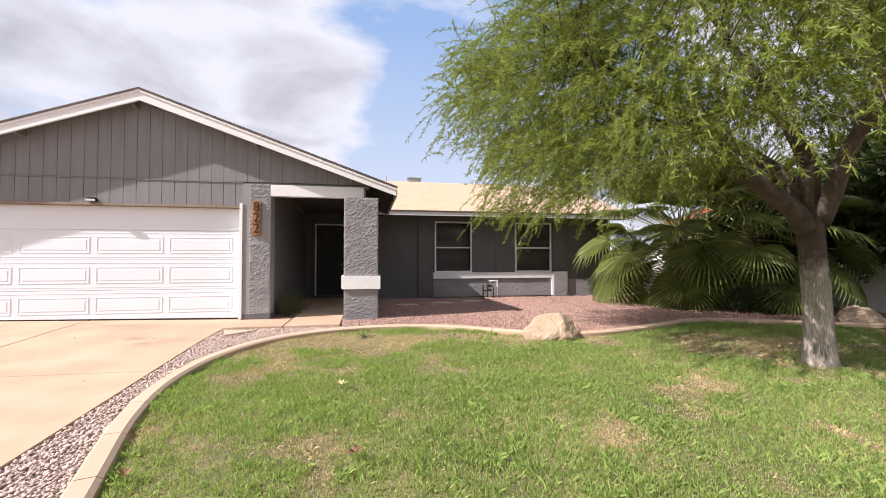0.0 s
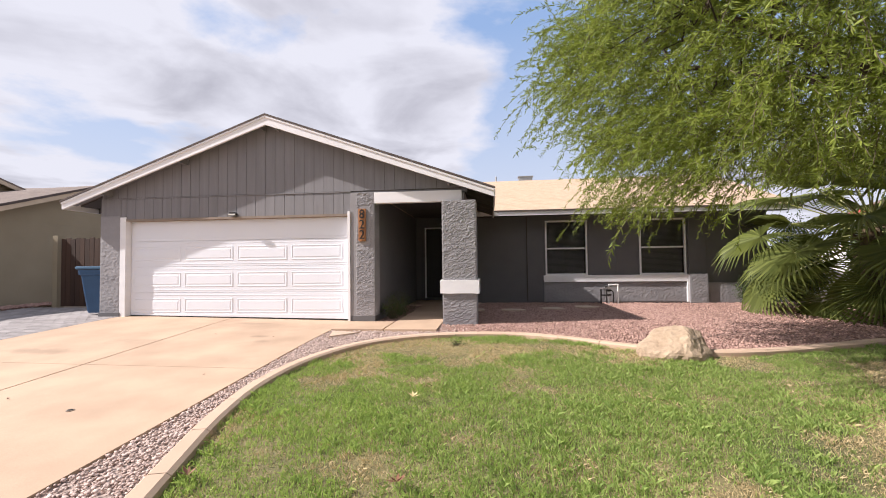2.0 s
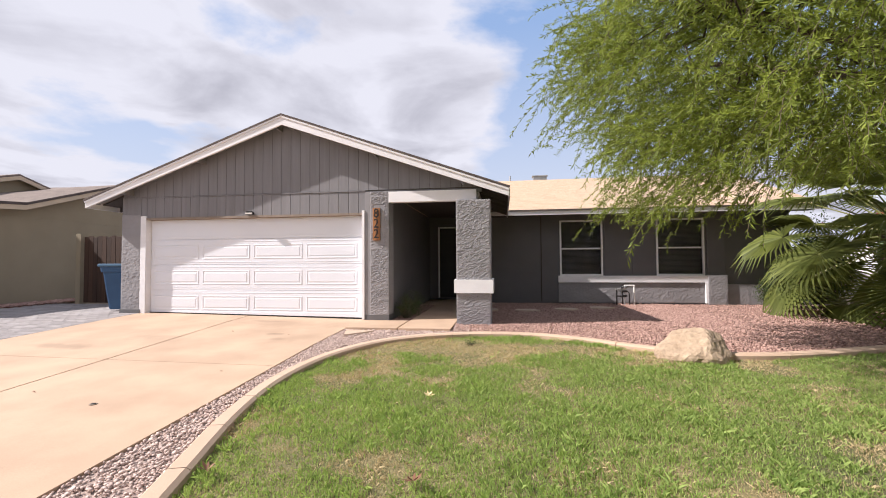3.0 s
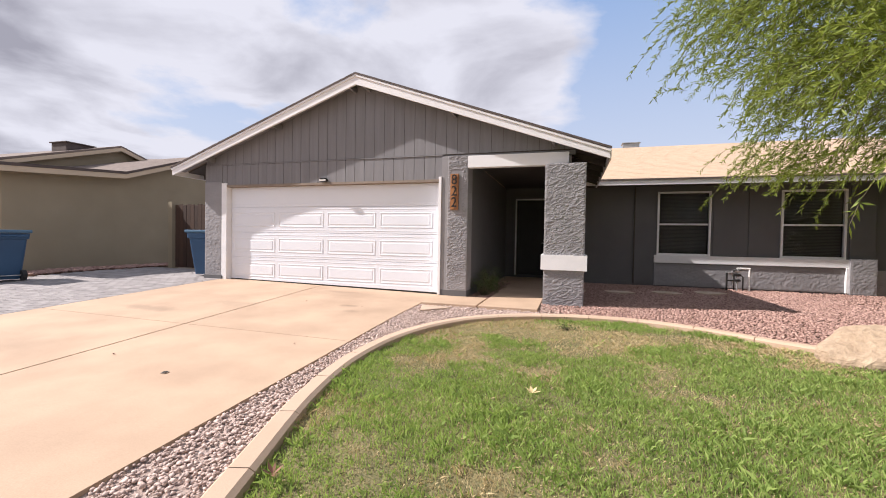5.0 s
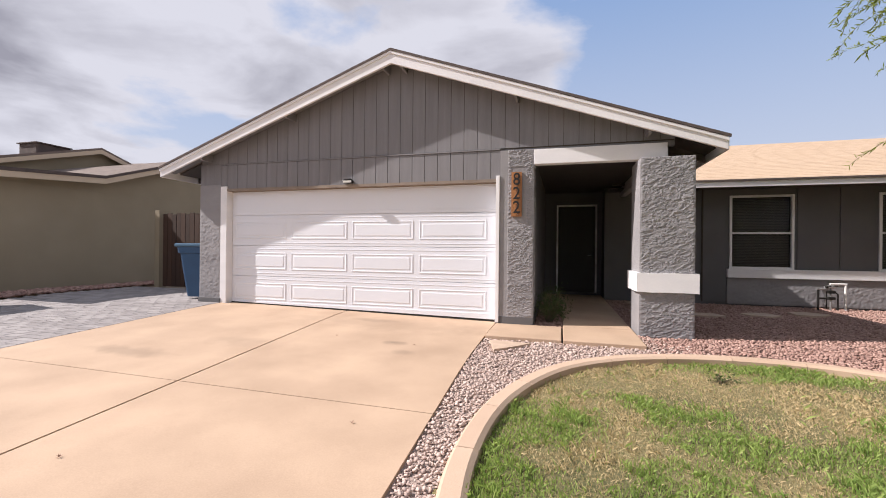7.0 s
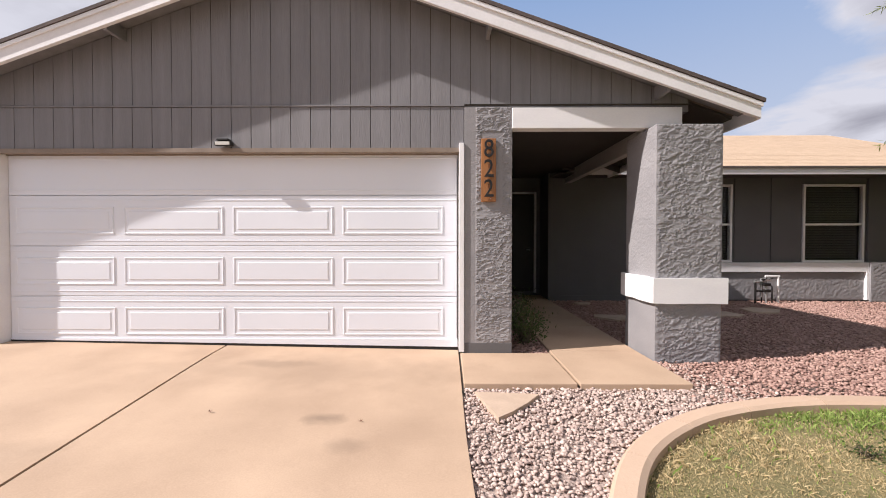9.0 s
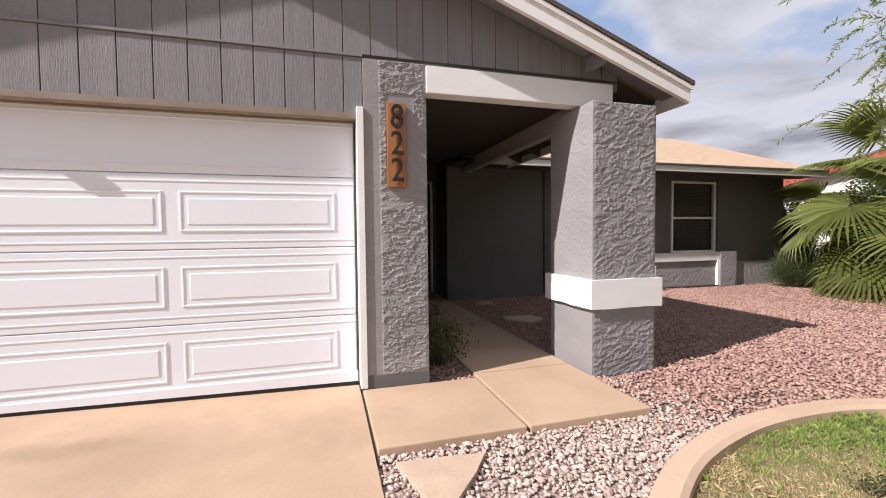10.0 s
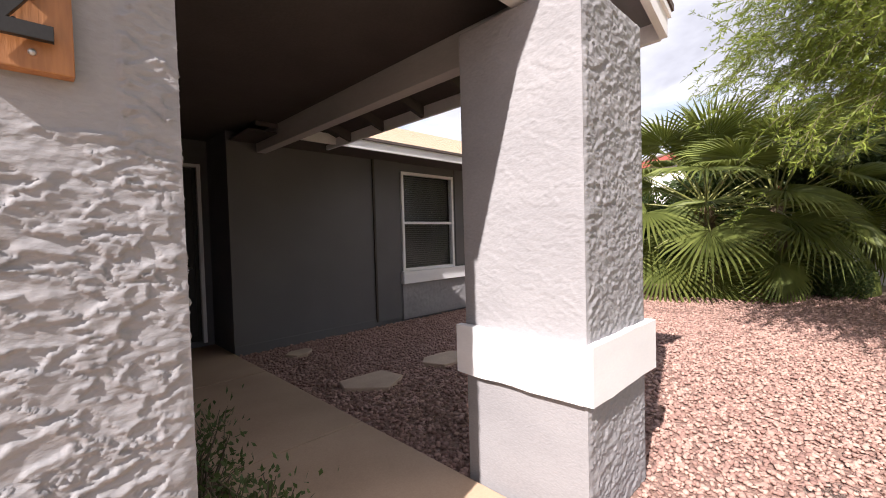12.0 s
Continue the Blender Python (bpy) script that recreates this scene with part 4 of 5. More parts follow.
# ---- bins, gate and the house next door ----
def build_bin(x, y, turn, label):
    b = thing("recycling_bin", label, "bin", "wheeled bins by the drive")
    bm = bmesh.new()
    def ring(z, hx, hy, r=0.06):
        out = []
        for cx, cy, a0 in ((hx - r, hy - r, 0), (-hx + r, hy - r, 90), (-hx + r, -hy + r, 180), (hx - r, -hy + r, 270)):
            for k in range(4):
                a = radians(a0 + 30 * k)
                out.append(bm.verts.new((cx + r * math.cos(a), cy + r * math.sin(a), z)))
        return out
    rings = [ring(z, hx, hy) for z, hx, hy in ((0.03, 0.225, 0.25), (0.10, 0.235, 0.26), (0.55, 0.275, 0.32), (0.86, 0.30, 0.355), (0.87, 0.325, 0.385), (0.98, 0.335, 0.395), (0.985, 0.31, 0.37))]
    for a, c in zip(rings, rings[1:]):
        for i in range(len(a)):
            bm.faces.new((a[i], a[(i + 1) % len(a)], c[(i + 1) % len(a)], c[i]))
    bm.faces.new(rings[0]); bm.faces.new(rings[-1])
    part("body", bm, M["blue"], b)
    bm = box(bmesh.new(), -0.35, 0.35, -0.42, 0.43, 0.99, 1.05, 0.02)
    for v in bm.verts:
        if v.co.z > 1.03:
            v.co.z += 0.035 * (1 - (v.co.x / 0.36) ** 2)
    part("lid", bm, M["blue_lid"], b, "faded blue lid")
    bm = bmesh.new(); tube(bm, [(-0.25, 0.44, 0.93), (0.25, 0.44, 0.93)], [0.016, 0.016])
    part("handle", bm, M["blue"], b)
    for s in (-1, 1):
        bm = bmesh.new(); tube(bm, [(s * 0.20, 0.30, 0.11), (s * 0.27, 0.30, 0.11)], [0.11, 0.11], 18)
        part("wheel", bm, M["rubber"], b)
    bm = bmesh.new(); tube(bm, [(-0.2, 0.30, 0.11), (0.2, 0.30, 0.11)], [0.012, 0.012])
    part("axle", bm, M["steel"], b)
    b.matrix_basis = pose(x, y, g(x, y) + 0.02, 0, 0, turn)
    return b


build_bin(-8.03, 9.42, 8, "blue wheeled recycling bin beside the garage wall")
build_bin(-11.15, 7.15, -100, "blue wheeled recycling bin standing on the pavers")


def build_gate():
    f = thing("side_gate", "dark weathered wooden side gate with a block post", "gate")
    y, z = 11.0, 0.2
    boxed("post", -11.17, -11.02, y - 0.1, y + 0.1, z - 0.1, 2.14, M["beige"], f, 0.006)
    x, k = -11.0, 0
    while x < -7.75:
        h = 2.06 + 0.02 * math.sin(k * 2.3)
        boxed("slat", x, x + 0.135, y - 0.012 + 0.004 * (k % 2), y + 0.012, z + 0.02, h, M["wood_dark"], f, 0.003)
        x += 0.142
        k += 1
    for zz in (0.5, 1.8):
        boxed("rail", -11.0, -7.75, y + 0.013, y + 0.05, zz, zz + 0.09, M["wood_dark"], f, 0.003)


build_gate()


def build_neighbour():
    h = thing("neighbour_house", "beige stucco house with brown shingle roof", "house")
    x, y0 = -12.6, 7.85
    boxed("side_wall", x - 0.2, x, y0, 20.0, 0.0, 2.60, M["beige"], h, 0.01)
    part("side_gable", prism([(y0, 2.60), (10.6, 2.60), (20, 2.6), (17, 3.4), (13.2, 3.75), (10.6, 2.86)], "x", x - 0.2, x - 0.002), M["beige"], h)
    boxed("front_wall", -20, -19.0, y0, y0 + 0.2, 0.0, 2.72, M["beige"], h, 0.0)
    boxed("front_wall", -13.75, x - 0.2, y0, y0 + 0.2, 0.0, 2.72, M["beige"], h, 0.0)
    boxed("front_wall", -19.0, -13.75, y0, y0 + 0.2, 2.42, 2.72, M["beige"], h, 0.0)
    boxed("rear_wall", -20, x, 20, 20.2, 0, 2.6, M["beige"], h, 0.0)
    boxed("far_wall", -20.2, -20, y0, 20.2, 0, 2.6, M["beige"], h, 0.0)
    d = part("garage_door", box(bmesh.new(), -18.95, -13.80, y0 + 0.10, y0 + 0.15, 0.10, 2.42), M["beige_light"], h, "cream panelled garage door")
    for r in range(4):
        z0 = 0.12 + r * 0.575
        boxed("door_section", -18.94, -13.81, y0 + 0.08, y0 + 0.11, z0, z0 + 0.565, M["beige_light"], d, 0.006)
        if r == 0:
            for k in range(9):
                a = -18.8 + k * 0.56
                boxed("raised_panel", a, a + 0.44, y0 + 0.065, y0 + 0.085, z0 + 0.1, z0 + 0.46, M["beige_light"], d, 0.012)
    boxed("door_trim", -13.80, -13.70, y0 - 0.03, y0 + 0.08, 0.1, 2.48, M["beige_light"], h)
    boxed("door_trim", -19.0, -13.80, y0 - 0.03, y0 + 0.08, 2.42, 2.50, M["beige_light"], h)
    # low roof over the side room and the gabled main roof behind it
    def surface(name, rows, m, th=0.06):
        bm = bmesh.new()
        top = [[bm.verts.new(p) for p in r] for r in rows]
        low = [[bm.verts.new((p[0], p[1], p[2] - th)) for p in r] for r in rows]
        for a in (top, low):
            for r0, r1 in zip(a, a[1:]):
                for i in range(len(r0) - 1):
                    bm.faces.new((r0[i], r0[i + 1], r1[i + 1], r1[i]))
        edge = lambda q: [r[0] for r in q] + q[-1][1:] + [r[-1] for r in q[-2::-1]] + q[0][-2:0:-1]
        et, el = edge(top), edge(low)
        for i in range(len(et)):
            j = (i + 1) % len(et)
            bm.faces.new((et[i], et[j], el[j], el[i]))
        return part(name, bm, m, h)
    rows = [[(-20.4, 7.45, 2.80), (-14.5, 7.45, 2.80), (-12.3, 7.45, 2.74)], [(-20.4, 10.5, 3.6), (-14.5, 10.5, 3.22), (-12.3, 10.5, 2.98)], [(-20.4, 13.4, 4.0), (-14.5, 13.4, 4.0), (-12.3, 13.4, 4.02)], [(-20.4, 20.4, 3.0), (-14.5, 20.4, 3.0), (-12.3, 20.4, 3.0)]]
    surface("low_roof", rows, M["shingle_brown"])
    part("eave_fascia", prism([(7.44, 2.68), (10.5, 2.92), (10.5, 2.79), (7.44, 2.55)], "x", -12.32, -12.29), M["beige_light"], h)
    part("eave_fascia", prism([(10.5, 2.92), (13.4, 3.96), (13.4, 3.83), (10.5, 2.79)], "x", -12.32, -12.29), M["beige_light"], h)
    boxed("eave_fascia", -20.4, -12.32, 7.41, 7.44, 2.60, 2.74, M["beige_light"], h)
    part("drip_edge", prism([(7.42, 2.755), (10.5, 2.995), (10.5, 2.925), (7.42, 2.685)], "x", -12.295, -12.27), M["roof_edge"], h)
    part("drip_edge", prism([(10.5, 2.995), (13.4, 4.035), (13.4, 3.965), (10.5, 2.925)], "x", -12.295, -12.27), M["roof_edge"], h)
    part("front_soffit", prism([(7.45, 2.60), (7.85, 2.60), (7.85, 2.62), (7.45, 2.62)], "x", -20.4, -12.4), M["soffit"], h)
    rows = [[(-26, 8.3, 3.02), (-14.4, 8.3, 3.02)], [(-26, 11.85, 4.14), (-14.4, 11.85, 4.14)], [(-26, 15.2, 3.05), (-14.4, 15.2, 3.05)]]
    surface("main_roof", rows, M["shingle_brown"])
    part("gable_end", prism([(8.5, 3.0), (15.1, 3.0), (11.85, 4.05)], "x", -14.8, -14.6), M["beige"], h)
    part("rake_fascia", prism([(8.3, 2.95), (11.85, 4.08), (11.85, 3.96), (8.3, 2.83)], "x", -14.42, -14.39), M["beige_light"], h)
    part("rake_fascia", prism([(11.85, 4.08), (15.2, 2.98), (15.2, 2.86), (11.85, 3.96)], "x", -14.42, -14.39), M["beige_light"], h)
    u = part("air_conditioner", box(bmesh.new(), -15.7, -15.0, 10.6, 11.4, 3.5, 4.02, 0.02), M["roof_edge"], h, "brown rooftop air conditioner box")
    boxed("unit_cap", -15.74, -14.96, 10.56, 11.44, 4.02, 4.05, M["roof_edge"], u)
    bm = bmesh.new(); tube(bm, [(-17.5, 9.6, 3.4), (-17.5, 9.6, 4.1)], [0.03, 0.03])
    part("vent_pipe", bm, M["steel"], h)


build_neighbour()


def build_right_house():
    h = thing("white_house", "white stucco house with dark red rake trim", "house")
    x = 15.0
    boxed("side_wall", x, x + 0.2, 6.0, 18.4, -0.1, 3.0, M["plaster_white"], h, 0.0)
    part("gable_wall", prism([(6.0, 3.0), (18.4, 3.0), (18.4, 3.05), (12.0, 4.2), (6.0, 3.05)], "x", x, x + 0.19), M["plaster_white"], h)
    boxed("front_wall", x + 0.2, 28, 6.0, 6.2, -0.1, 3.1, M["plaster_white"], h, 0.0)
    for a, b in (((18.8, 3.0), (12.0, 4.3)), ((12.0, 4.3), (5.5, 3.0))):
        part("rake_trim", prism([a, b, (b[0], b[1] - 0.22), (a[0], a[1] - 0.22)], "x", x - 0.43, x - 0.38), M["red_trim"], h)
        part("roof_slope", prism([(a[0], a[1] + 0.07), (b[0], b[1] + 0.07), b, a], "x", x - 0.45, 28), M["shingle_brown"], h)
    # low white garden wall with lattice between the lots
    w = thing("garden_wall", "white block wall between the front yards", "wall", kind="structure")
    boxed("wall_body", 11.6, 11.8, 7.3, 20, -0.05, 1.6, M["plaster_white"], w, 0.01)
    boxed("wall_cap", 11.57, 11.83, 7.27, 20, 1.6, 1.66, M["flag"], w, 0.01)
    p = thing("lattice_panel", "white wooden lattice panel beside an orange post", "lattice")
    for k in range(14):
        for s in (-1, 1):
            bm = bmesh.new()
            a = -0.35 + k * 0.11
            tube(bm, [(11.7, 8.0 + a, 1.67), (11.7, 8.0 + a + s * 0.7, 2.37)], [0.012, 0.012], 4)
            part("lath", bm, M["white"], p)
    for yy in (7.4, 9.3):
        boxed("post", 11.65, 11.75, yy, yy + 0.1, 1.655, 2.45, M["orange"], p)


build_right_house()


# ---- plants ----
rng = np.random.default_rng(5)


def vnoise(x, y, s, seed=0):
    """Smooth value noise on a plan, 0 to 1."""
    x, y = np.asarray(x) * s + seed * 17.3, np.asarray(y) * s + seed * 9.1
    xi, yi = np.floor(x), np.floor(y)
    fx, fy = x - xi, y - yi
    fx, fy = fx * fx * (3 - 2 * fx), fy * fy * (3 - 2 * fy)
    def h(a, b):
        v = np.sin(a * 127.1 + b * 311.7 + seed * 74.7) * 43758.5453
        return v - np.floor(v)
    return (h(xi, yi) * (1 - fx) + h(xi + 1, yi) * fx) * (1 - fy) + (h(xi, yi + 1) * (1 - fx) + h(xi + 1, yi + 1) * fx) * fy


def unit(v):
    return v / np.maximum(np.linalg.norm(v, axis=1, keepdims=True), 1e-9)


def leaves_mesh(name, base, direction, length, width, material, parent, label=""):
    """Narrow pointed leaves, each a folded diamond of two triangles."""
    n = len(base)
    d = unit(direction)
    side = unit(np.cross(d, unit(rng.normal(size=(n, 3)))))
    nrm = np.cross(side, d)
    L, W = np.reshape(length, (n, 1)), np.reshape(width, (n, 1))
    mid = base + d * L * 0.45
    v = np.stack([base, mid + side * W + nrm * W * 0.3, base + d * L, mid - side * W + nrm * W * 0.3], axis=1).reshape(-1, 3)
    k = np.arange(n)[:, None] * 4
    f = np.concatenate([k + np.array([0, 1, 2]), k + np.array([0, 2, 3])], axis=0)
    return soup(name, v, f, material, parent, label)


def twigs(starts, outward, length, droop, steps=7):
    """Drooping curves: (n, steps, 3) points."""
    n = len(starts)
    pts = [starts]
    d = unit(outward + rng.normal(scale=0.35, size=(n, 3)))
    for s in range(steps - 1):
        d = unit(d + np.array([0, 0, -1.0]) * np.reshape(droop, (n, 1)) + rng.normal(scale=0.10, size=(n, 3)))
        pts.append(pts[-1] + d * np.reshape(length, (n, 1)) / (steps - 1))
    return np.stack(pts, axis=1)


def leaf_on_twigs(P, per, lmin, lmax, width):
    n, s, _ = P.shape
    t = rng.uniform(0.08, 1.0, size=(n, per)) * (s - 1.001)
    i = t.astype(int)
    f = (t - i)[..., None]
    rows = np.arange(n)[:, None]
    a, b = P[rows, i], P[rows, i + 1]
    base = (a + (b - a) * f).reshape(-1, 3)
    along = unit((b - a).reshape(-1, 3))
    d = along * 0.9 + rng.normal(scale=0.55, size=base.shape)
    return base, d, rng.uniform(lmin, lmax, len(base)), rng.uniform(width * 0.7, width * 1.2, len(base))


def twig_mesh(name, P, radius, material, parent):
    n, s, _ = P.shape
    o = np.array([[1, 0, 0], [-0.5, 0.87, 0], [-0.5, -0.87, 0]])
    r = np.linspace(radius, radius * 0.35, s)
    v = (P[:, :, None, :] + o[None, None] * r[None, :, None, None]).reshape(-1, 3)
    base = (np.arange(n)[:, None] * s + np.arange(s - 1)[None, :]).reshape(-1, 1) * 3
    f = np.concatenate([base + np.array([k, (k + 1) % 3, 3 + (k + 1) % 3, 3 + k]) for k in range(3)], axis=0)
    return soup(name, v, f, material, parent)


def build_tree():
    t = thing("shade_tree", "broad weeping desert tree with pale trunk and feathery green leaves", "tree")
    bx, by = 5.42, 4.62
    bz = g(bx, by) - 0.05
    bm = bmesh.new()
    sides, hs = 26, 40
    rings = []
    for j in range(hs + 1):
        z = 1.95 * j / hs
        r = 0.145 + 0.05 * math.exp(-z / 0.16) - 0.012 * z + 0.03 * max(0, z - 1.35)
        cx, cy = bx - 0.04 * z + 0.02 * math.sin(z * 2), by + 0.01 * z
        ring = []
        for k in range(sides):
            a = 2 * math.pi * k / sides
            f = 1 + 0.05 * math.sin(3 * a + z * 0.6) + 0.03 * math.sin(7 * a + 0.8 * z) + 0.07 * noise.noise(Vector((math.cos(a) * 5, math.sin(a) * 5, z * 1.1)))
            f += 0.04 * noise.noise(Vector((math.cos(a) * 14, math.sin(a) * 14, z * 2.5)))
            ring.append(bm.verts.new((cx + r * f * math.cos(a), cy + r * f * math.sin(a), bz + z)))
        rings.append(ring)
    for a, b in zip(rings, rings[1:]):
        for k in range(sides):
            bm.faces.new((a[k], a[(k + 1) % sides], b[(k + 1) % sides], b[k]))
    bm.faces.new(rings[-1])
    part("trunk", bm, M["bark"], t, "pale furrowed bark trunk with crown shade painted on its top", True)
    top = Vector((bx - 0.08, by, bz + 1.75))
    limbs = [
        ([top + Vector((-0.08, 0, -0.1)), (4.75, 4.6, 2.05), (4.32, 4.65, 2.28), (4.05, 4.75, 2.72), (3.65, 5.0, 3.15), (3.2, 5.3, 3.6), (2.8, 5.6, 4.0)], 0.115),
        ([top, (5.2, 4.9, 2.35), (4.9, 5.6, 3.0), (4.4, 6.6, 3.6), (3.8, 7.6, 4.2), (3.4, 8.4, 4.5)], 0.10),
        ([top + Vector((0.12, 0, -0.05)), (5.72, 4.6, 2.2), (6.1, 4.55, 2.95), (6.45, 4.6, 3.6), (6.8, 5.0, 4.6), (7.1, 5.4, 5.4)], 0.115),
        ([top + Vector((0.1, 0.05, 0)), (5.9, 5.1, 2.5), (6.6, 5.9, 3.2), (7.3, 6.8, 3.9), (7.7, 7.7, 4.4)], 0.09),
        ([top + Vector((0.02, -0.05, 0)), (5.4, 4.2, 2.5), (5.3, 3.5, 3.4), (5.2, 2.9, 4.3), (5.0, 2.4, 4.9)], 0.085),
        ([top, (5.35, 4.7, 2.6), (5.2, 5.1, 3.6), (5.0, 5.6, 4.7), (4.9, 6.0, 5.7)], 0.10)]
    ends = []
    for pts, r in limbs:
        line = []
        P = [Vector(p) for p in pts]
        for i in range(len(P) - 1):
            a, b, c, d = P[max(i - 1, 0)], P[i], P[i + 1], P[min(i + 2, len(P) - 1)]
            for s in range(5):
                u = s / 5
                q = 0.5 * (2 * b + (c - a) * u + (2 * a - 5 * b + 4 * c - d) * u * u + (3 * b - a - 3 * c + d) * u ** 3)
                line.append(q + noise.noise_vector(q * 2.2) * 0.05)
        line.append(P[-1])
        bm = bmesh.new()
        tube(bm, line, [r * (1 - 0.78 * i / (len(line) - 1)) for i in range(len(line))], 10)
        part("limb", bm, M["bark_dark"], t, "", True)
        ends += [line[len(line) // 3 + k] for k in range(0, len(line) - len(line) // 3, 2)]
    bm = bmesh.new()
    tube(bm, [(5.18, 4.55, 1.85), (5.17, 4.5, 2.25), (5.22, 4.48, 2.42), (5.05, 4.45, 2.56), (4.9, 4.42, 2.58)], [0.07, 0.06, 0.055, 0.05, 0.048], 10)
    part("broken_stub", bm, M["bark_dark"], t, "short sawn-off branch stub", True)
    # crown: points through the volume of a wide, low dome with a hanging skirt
    n = 640
    c = np.array([5.12, 5.5, 3.7])
    d = unit(rng.normal(size=(n * 3, 3)))
    rad = rng.uniform(0.25, 1.0, n * 3) ** 0.5
    az = np.arctan2(d[:, 1], d[:, 0])
    lump = 1 + 0.10 * np.sin(az * 3 + 1) + 0.08 * np.sin(az * 5 + 2.2 * d[:, 2] * 3)
    p = c + d * rad[:, None] * np.array([3.5, 3.3, 2.75]) * lump[:, None]
    low = 1.85 + 0.45 * clamp01((p[:, 0] - 2.6) / 2.0) + 0.95 * clamp01((p[:, 0] - 4.0) / 2.0)
    keep = (p[:, 2] > low + 0.25) & (p[:, 0] + 1.27 > 0.5 * (p[:, 1] - 2.79) + 0.75)
    sprays = p[keep][:n]
    p = np.repeat(sprays, 14, axis=0)
    p = p + rng.normal(scale=0.23, size=p.shape) * np.array([1, 1, 0.75])
    out = unit((p - c) * np.array([1, 1, 0.35])) + np.array([0, 0, 0.15])
    P = twigs(p, out, rng.uniform(0.35, 0.85, len(p)), rng.uniform(0.05, 0.30, len(p)))
    tagged(twig_mesh("twig_mass", P, 0.005, M["twig"], t), kind="stuff")
    leaves_mesh("crown", *leaf_on_twigs(P, 60, 0.035, 0.085, 0.0058), M["leaf"], t, "crown of narrow drooping green leaves")
    # thin branches between limbs and clumps
    sel = p[:: max(1, len(p) // 170)]
    E_ = np.array([list(e) for e in ends])
    near = E_[np.argmin(((sel[:, None, :] - E_[None]) ** 2).sum(-1), axis=1)]
    mid = (near + sel) / 2 + rng.normal(scale=0.16, size=sel.shape)
    Q = np.stack([near, near * 0.6 + mid * 0.4 + rng.normal(scale=0.05, size=sel.shape), mid, mid * 0.45 + sel * 0.55 + rng.normal(scale=0.08, size=sel.shape), sel], axis=1)
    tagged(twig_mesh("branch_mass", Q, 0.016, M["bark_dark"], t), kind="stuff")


build_tree()


def fan_mesh(radius, seed, sag):
    """A pleated fan leaf that lies along +y, its blade split into fingers."""
    r = random.Random(seed)
    v, f = [], []
    nseg = 40
    for k in range(nseg):
        a = radians(-128 + 256 * (k + 0.5) / nseg)
        w = radians(256 / nseg) * 0.5
        R = radius * (0.86 + 0.14 * math.cos(a * 0.8)) * r.uniform(0.93, 1.05)
        def at(rr, da, up):
            drop = -sag * max(0, rr / radius - 0.35) ** 2 * radius
            ang = a + da
            return (math.sin(ang) * rr, math.cos(ang) * rr, up + drop + 0.10 * rr * abs(math.sin(a)))
        b = len(v)
        tipdrop = r.uniform(0.0, 0.12) * radius
        v += [at(0.02, 0, 0), at(R * 0.42, -w * 0.95, -0.012), at(R * 0.42, 0, 0.022), at(R * 0.42, w * 0.95, -0.012), at(R * 0.76, -w * 0.42, -0.008), at(R * 0.76, 0, 0.012), at(R * 0.76, w * 0.42, -0.008)]
        tp = at(R * 1.04, r.uniform(-0.3, 0.3) * w, 0)
        v.append((tp[0], tp[1], tp[2] - tipdrop))
        f += [(b, b + 1, b + 2), (b, b + 2, b + 3), (b + 1, b + 4, b + 5), (b + 1, b + 5, b + 2), (b + 2, b + 5, b + 6), (b + 2, b + 6, b + 3), (b + 4, b + 7, b + 5), (b + 5, b + 7, b + 6)]
    me = bpy.data.meshes.new("fan_leaf")
    me.from_pydata(v, [], f)
    me.materials.append(M["palm_leaf"])
    return me


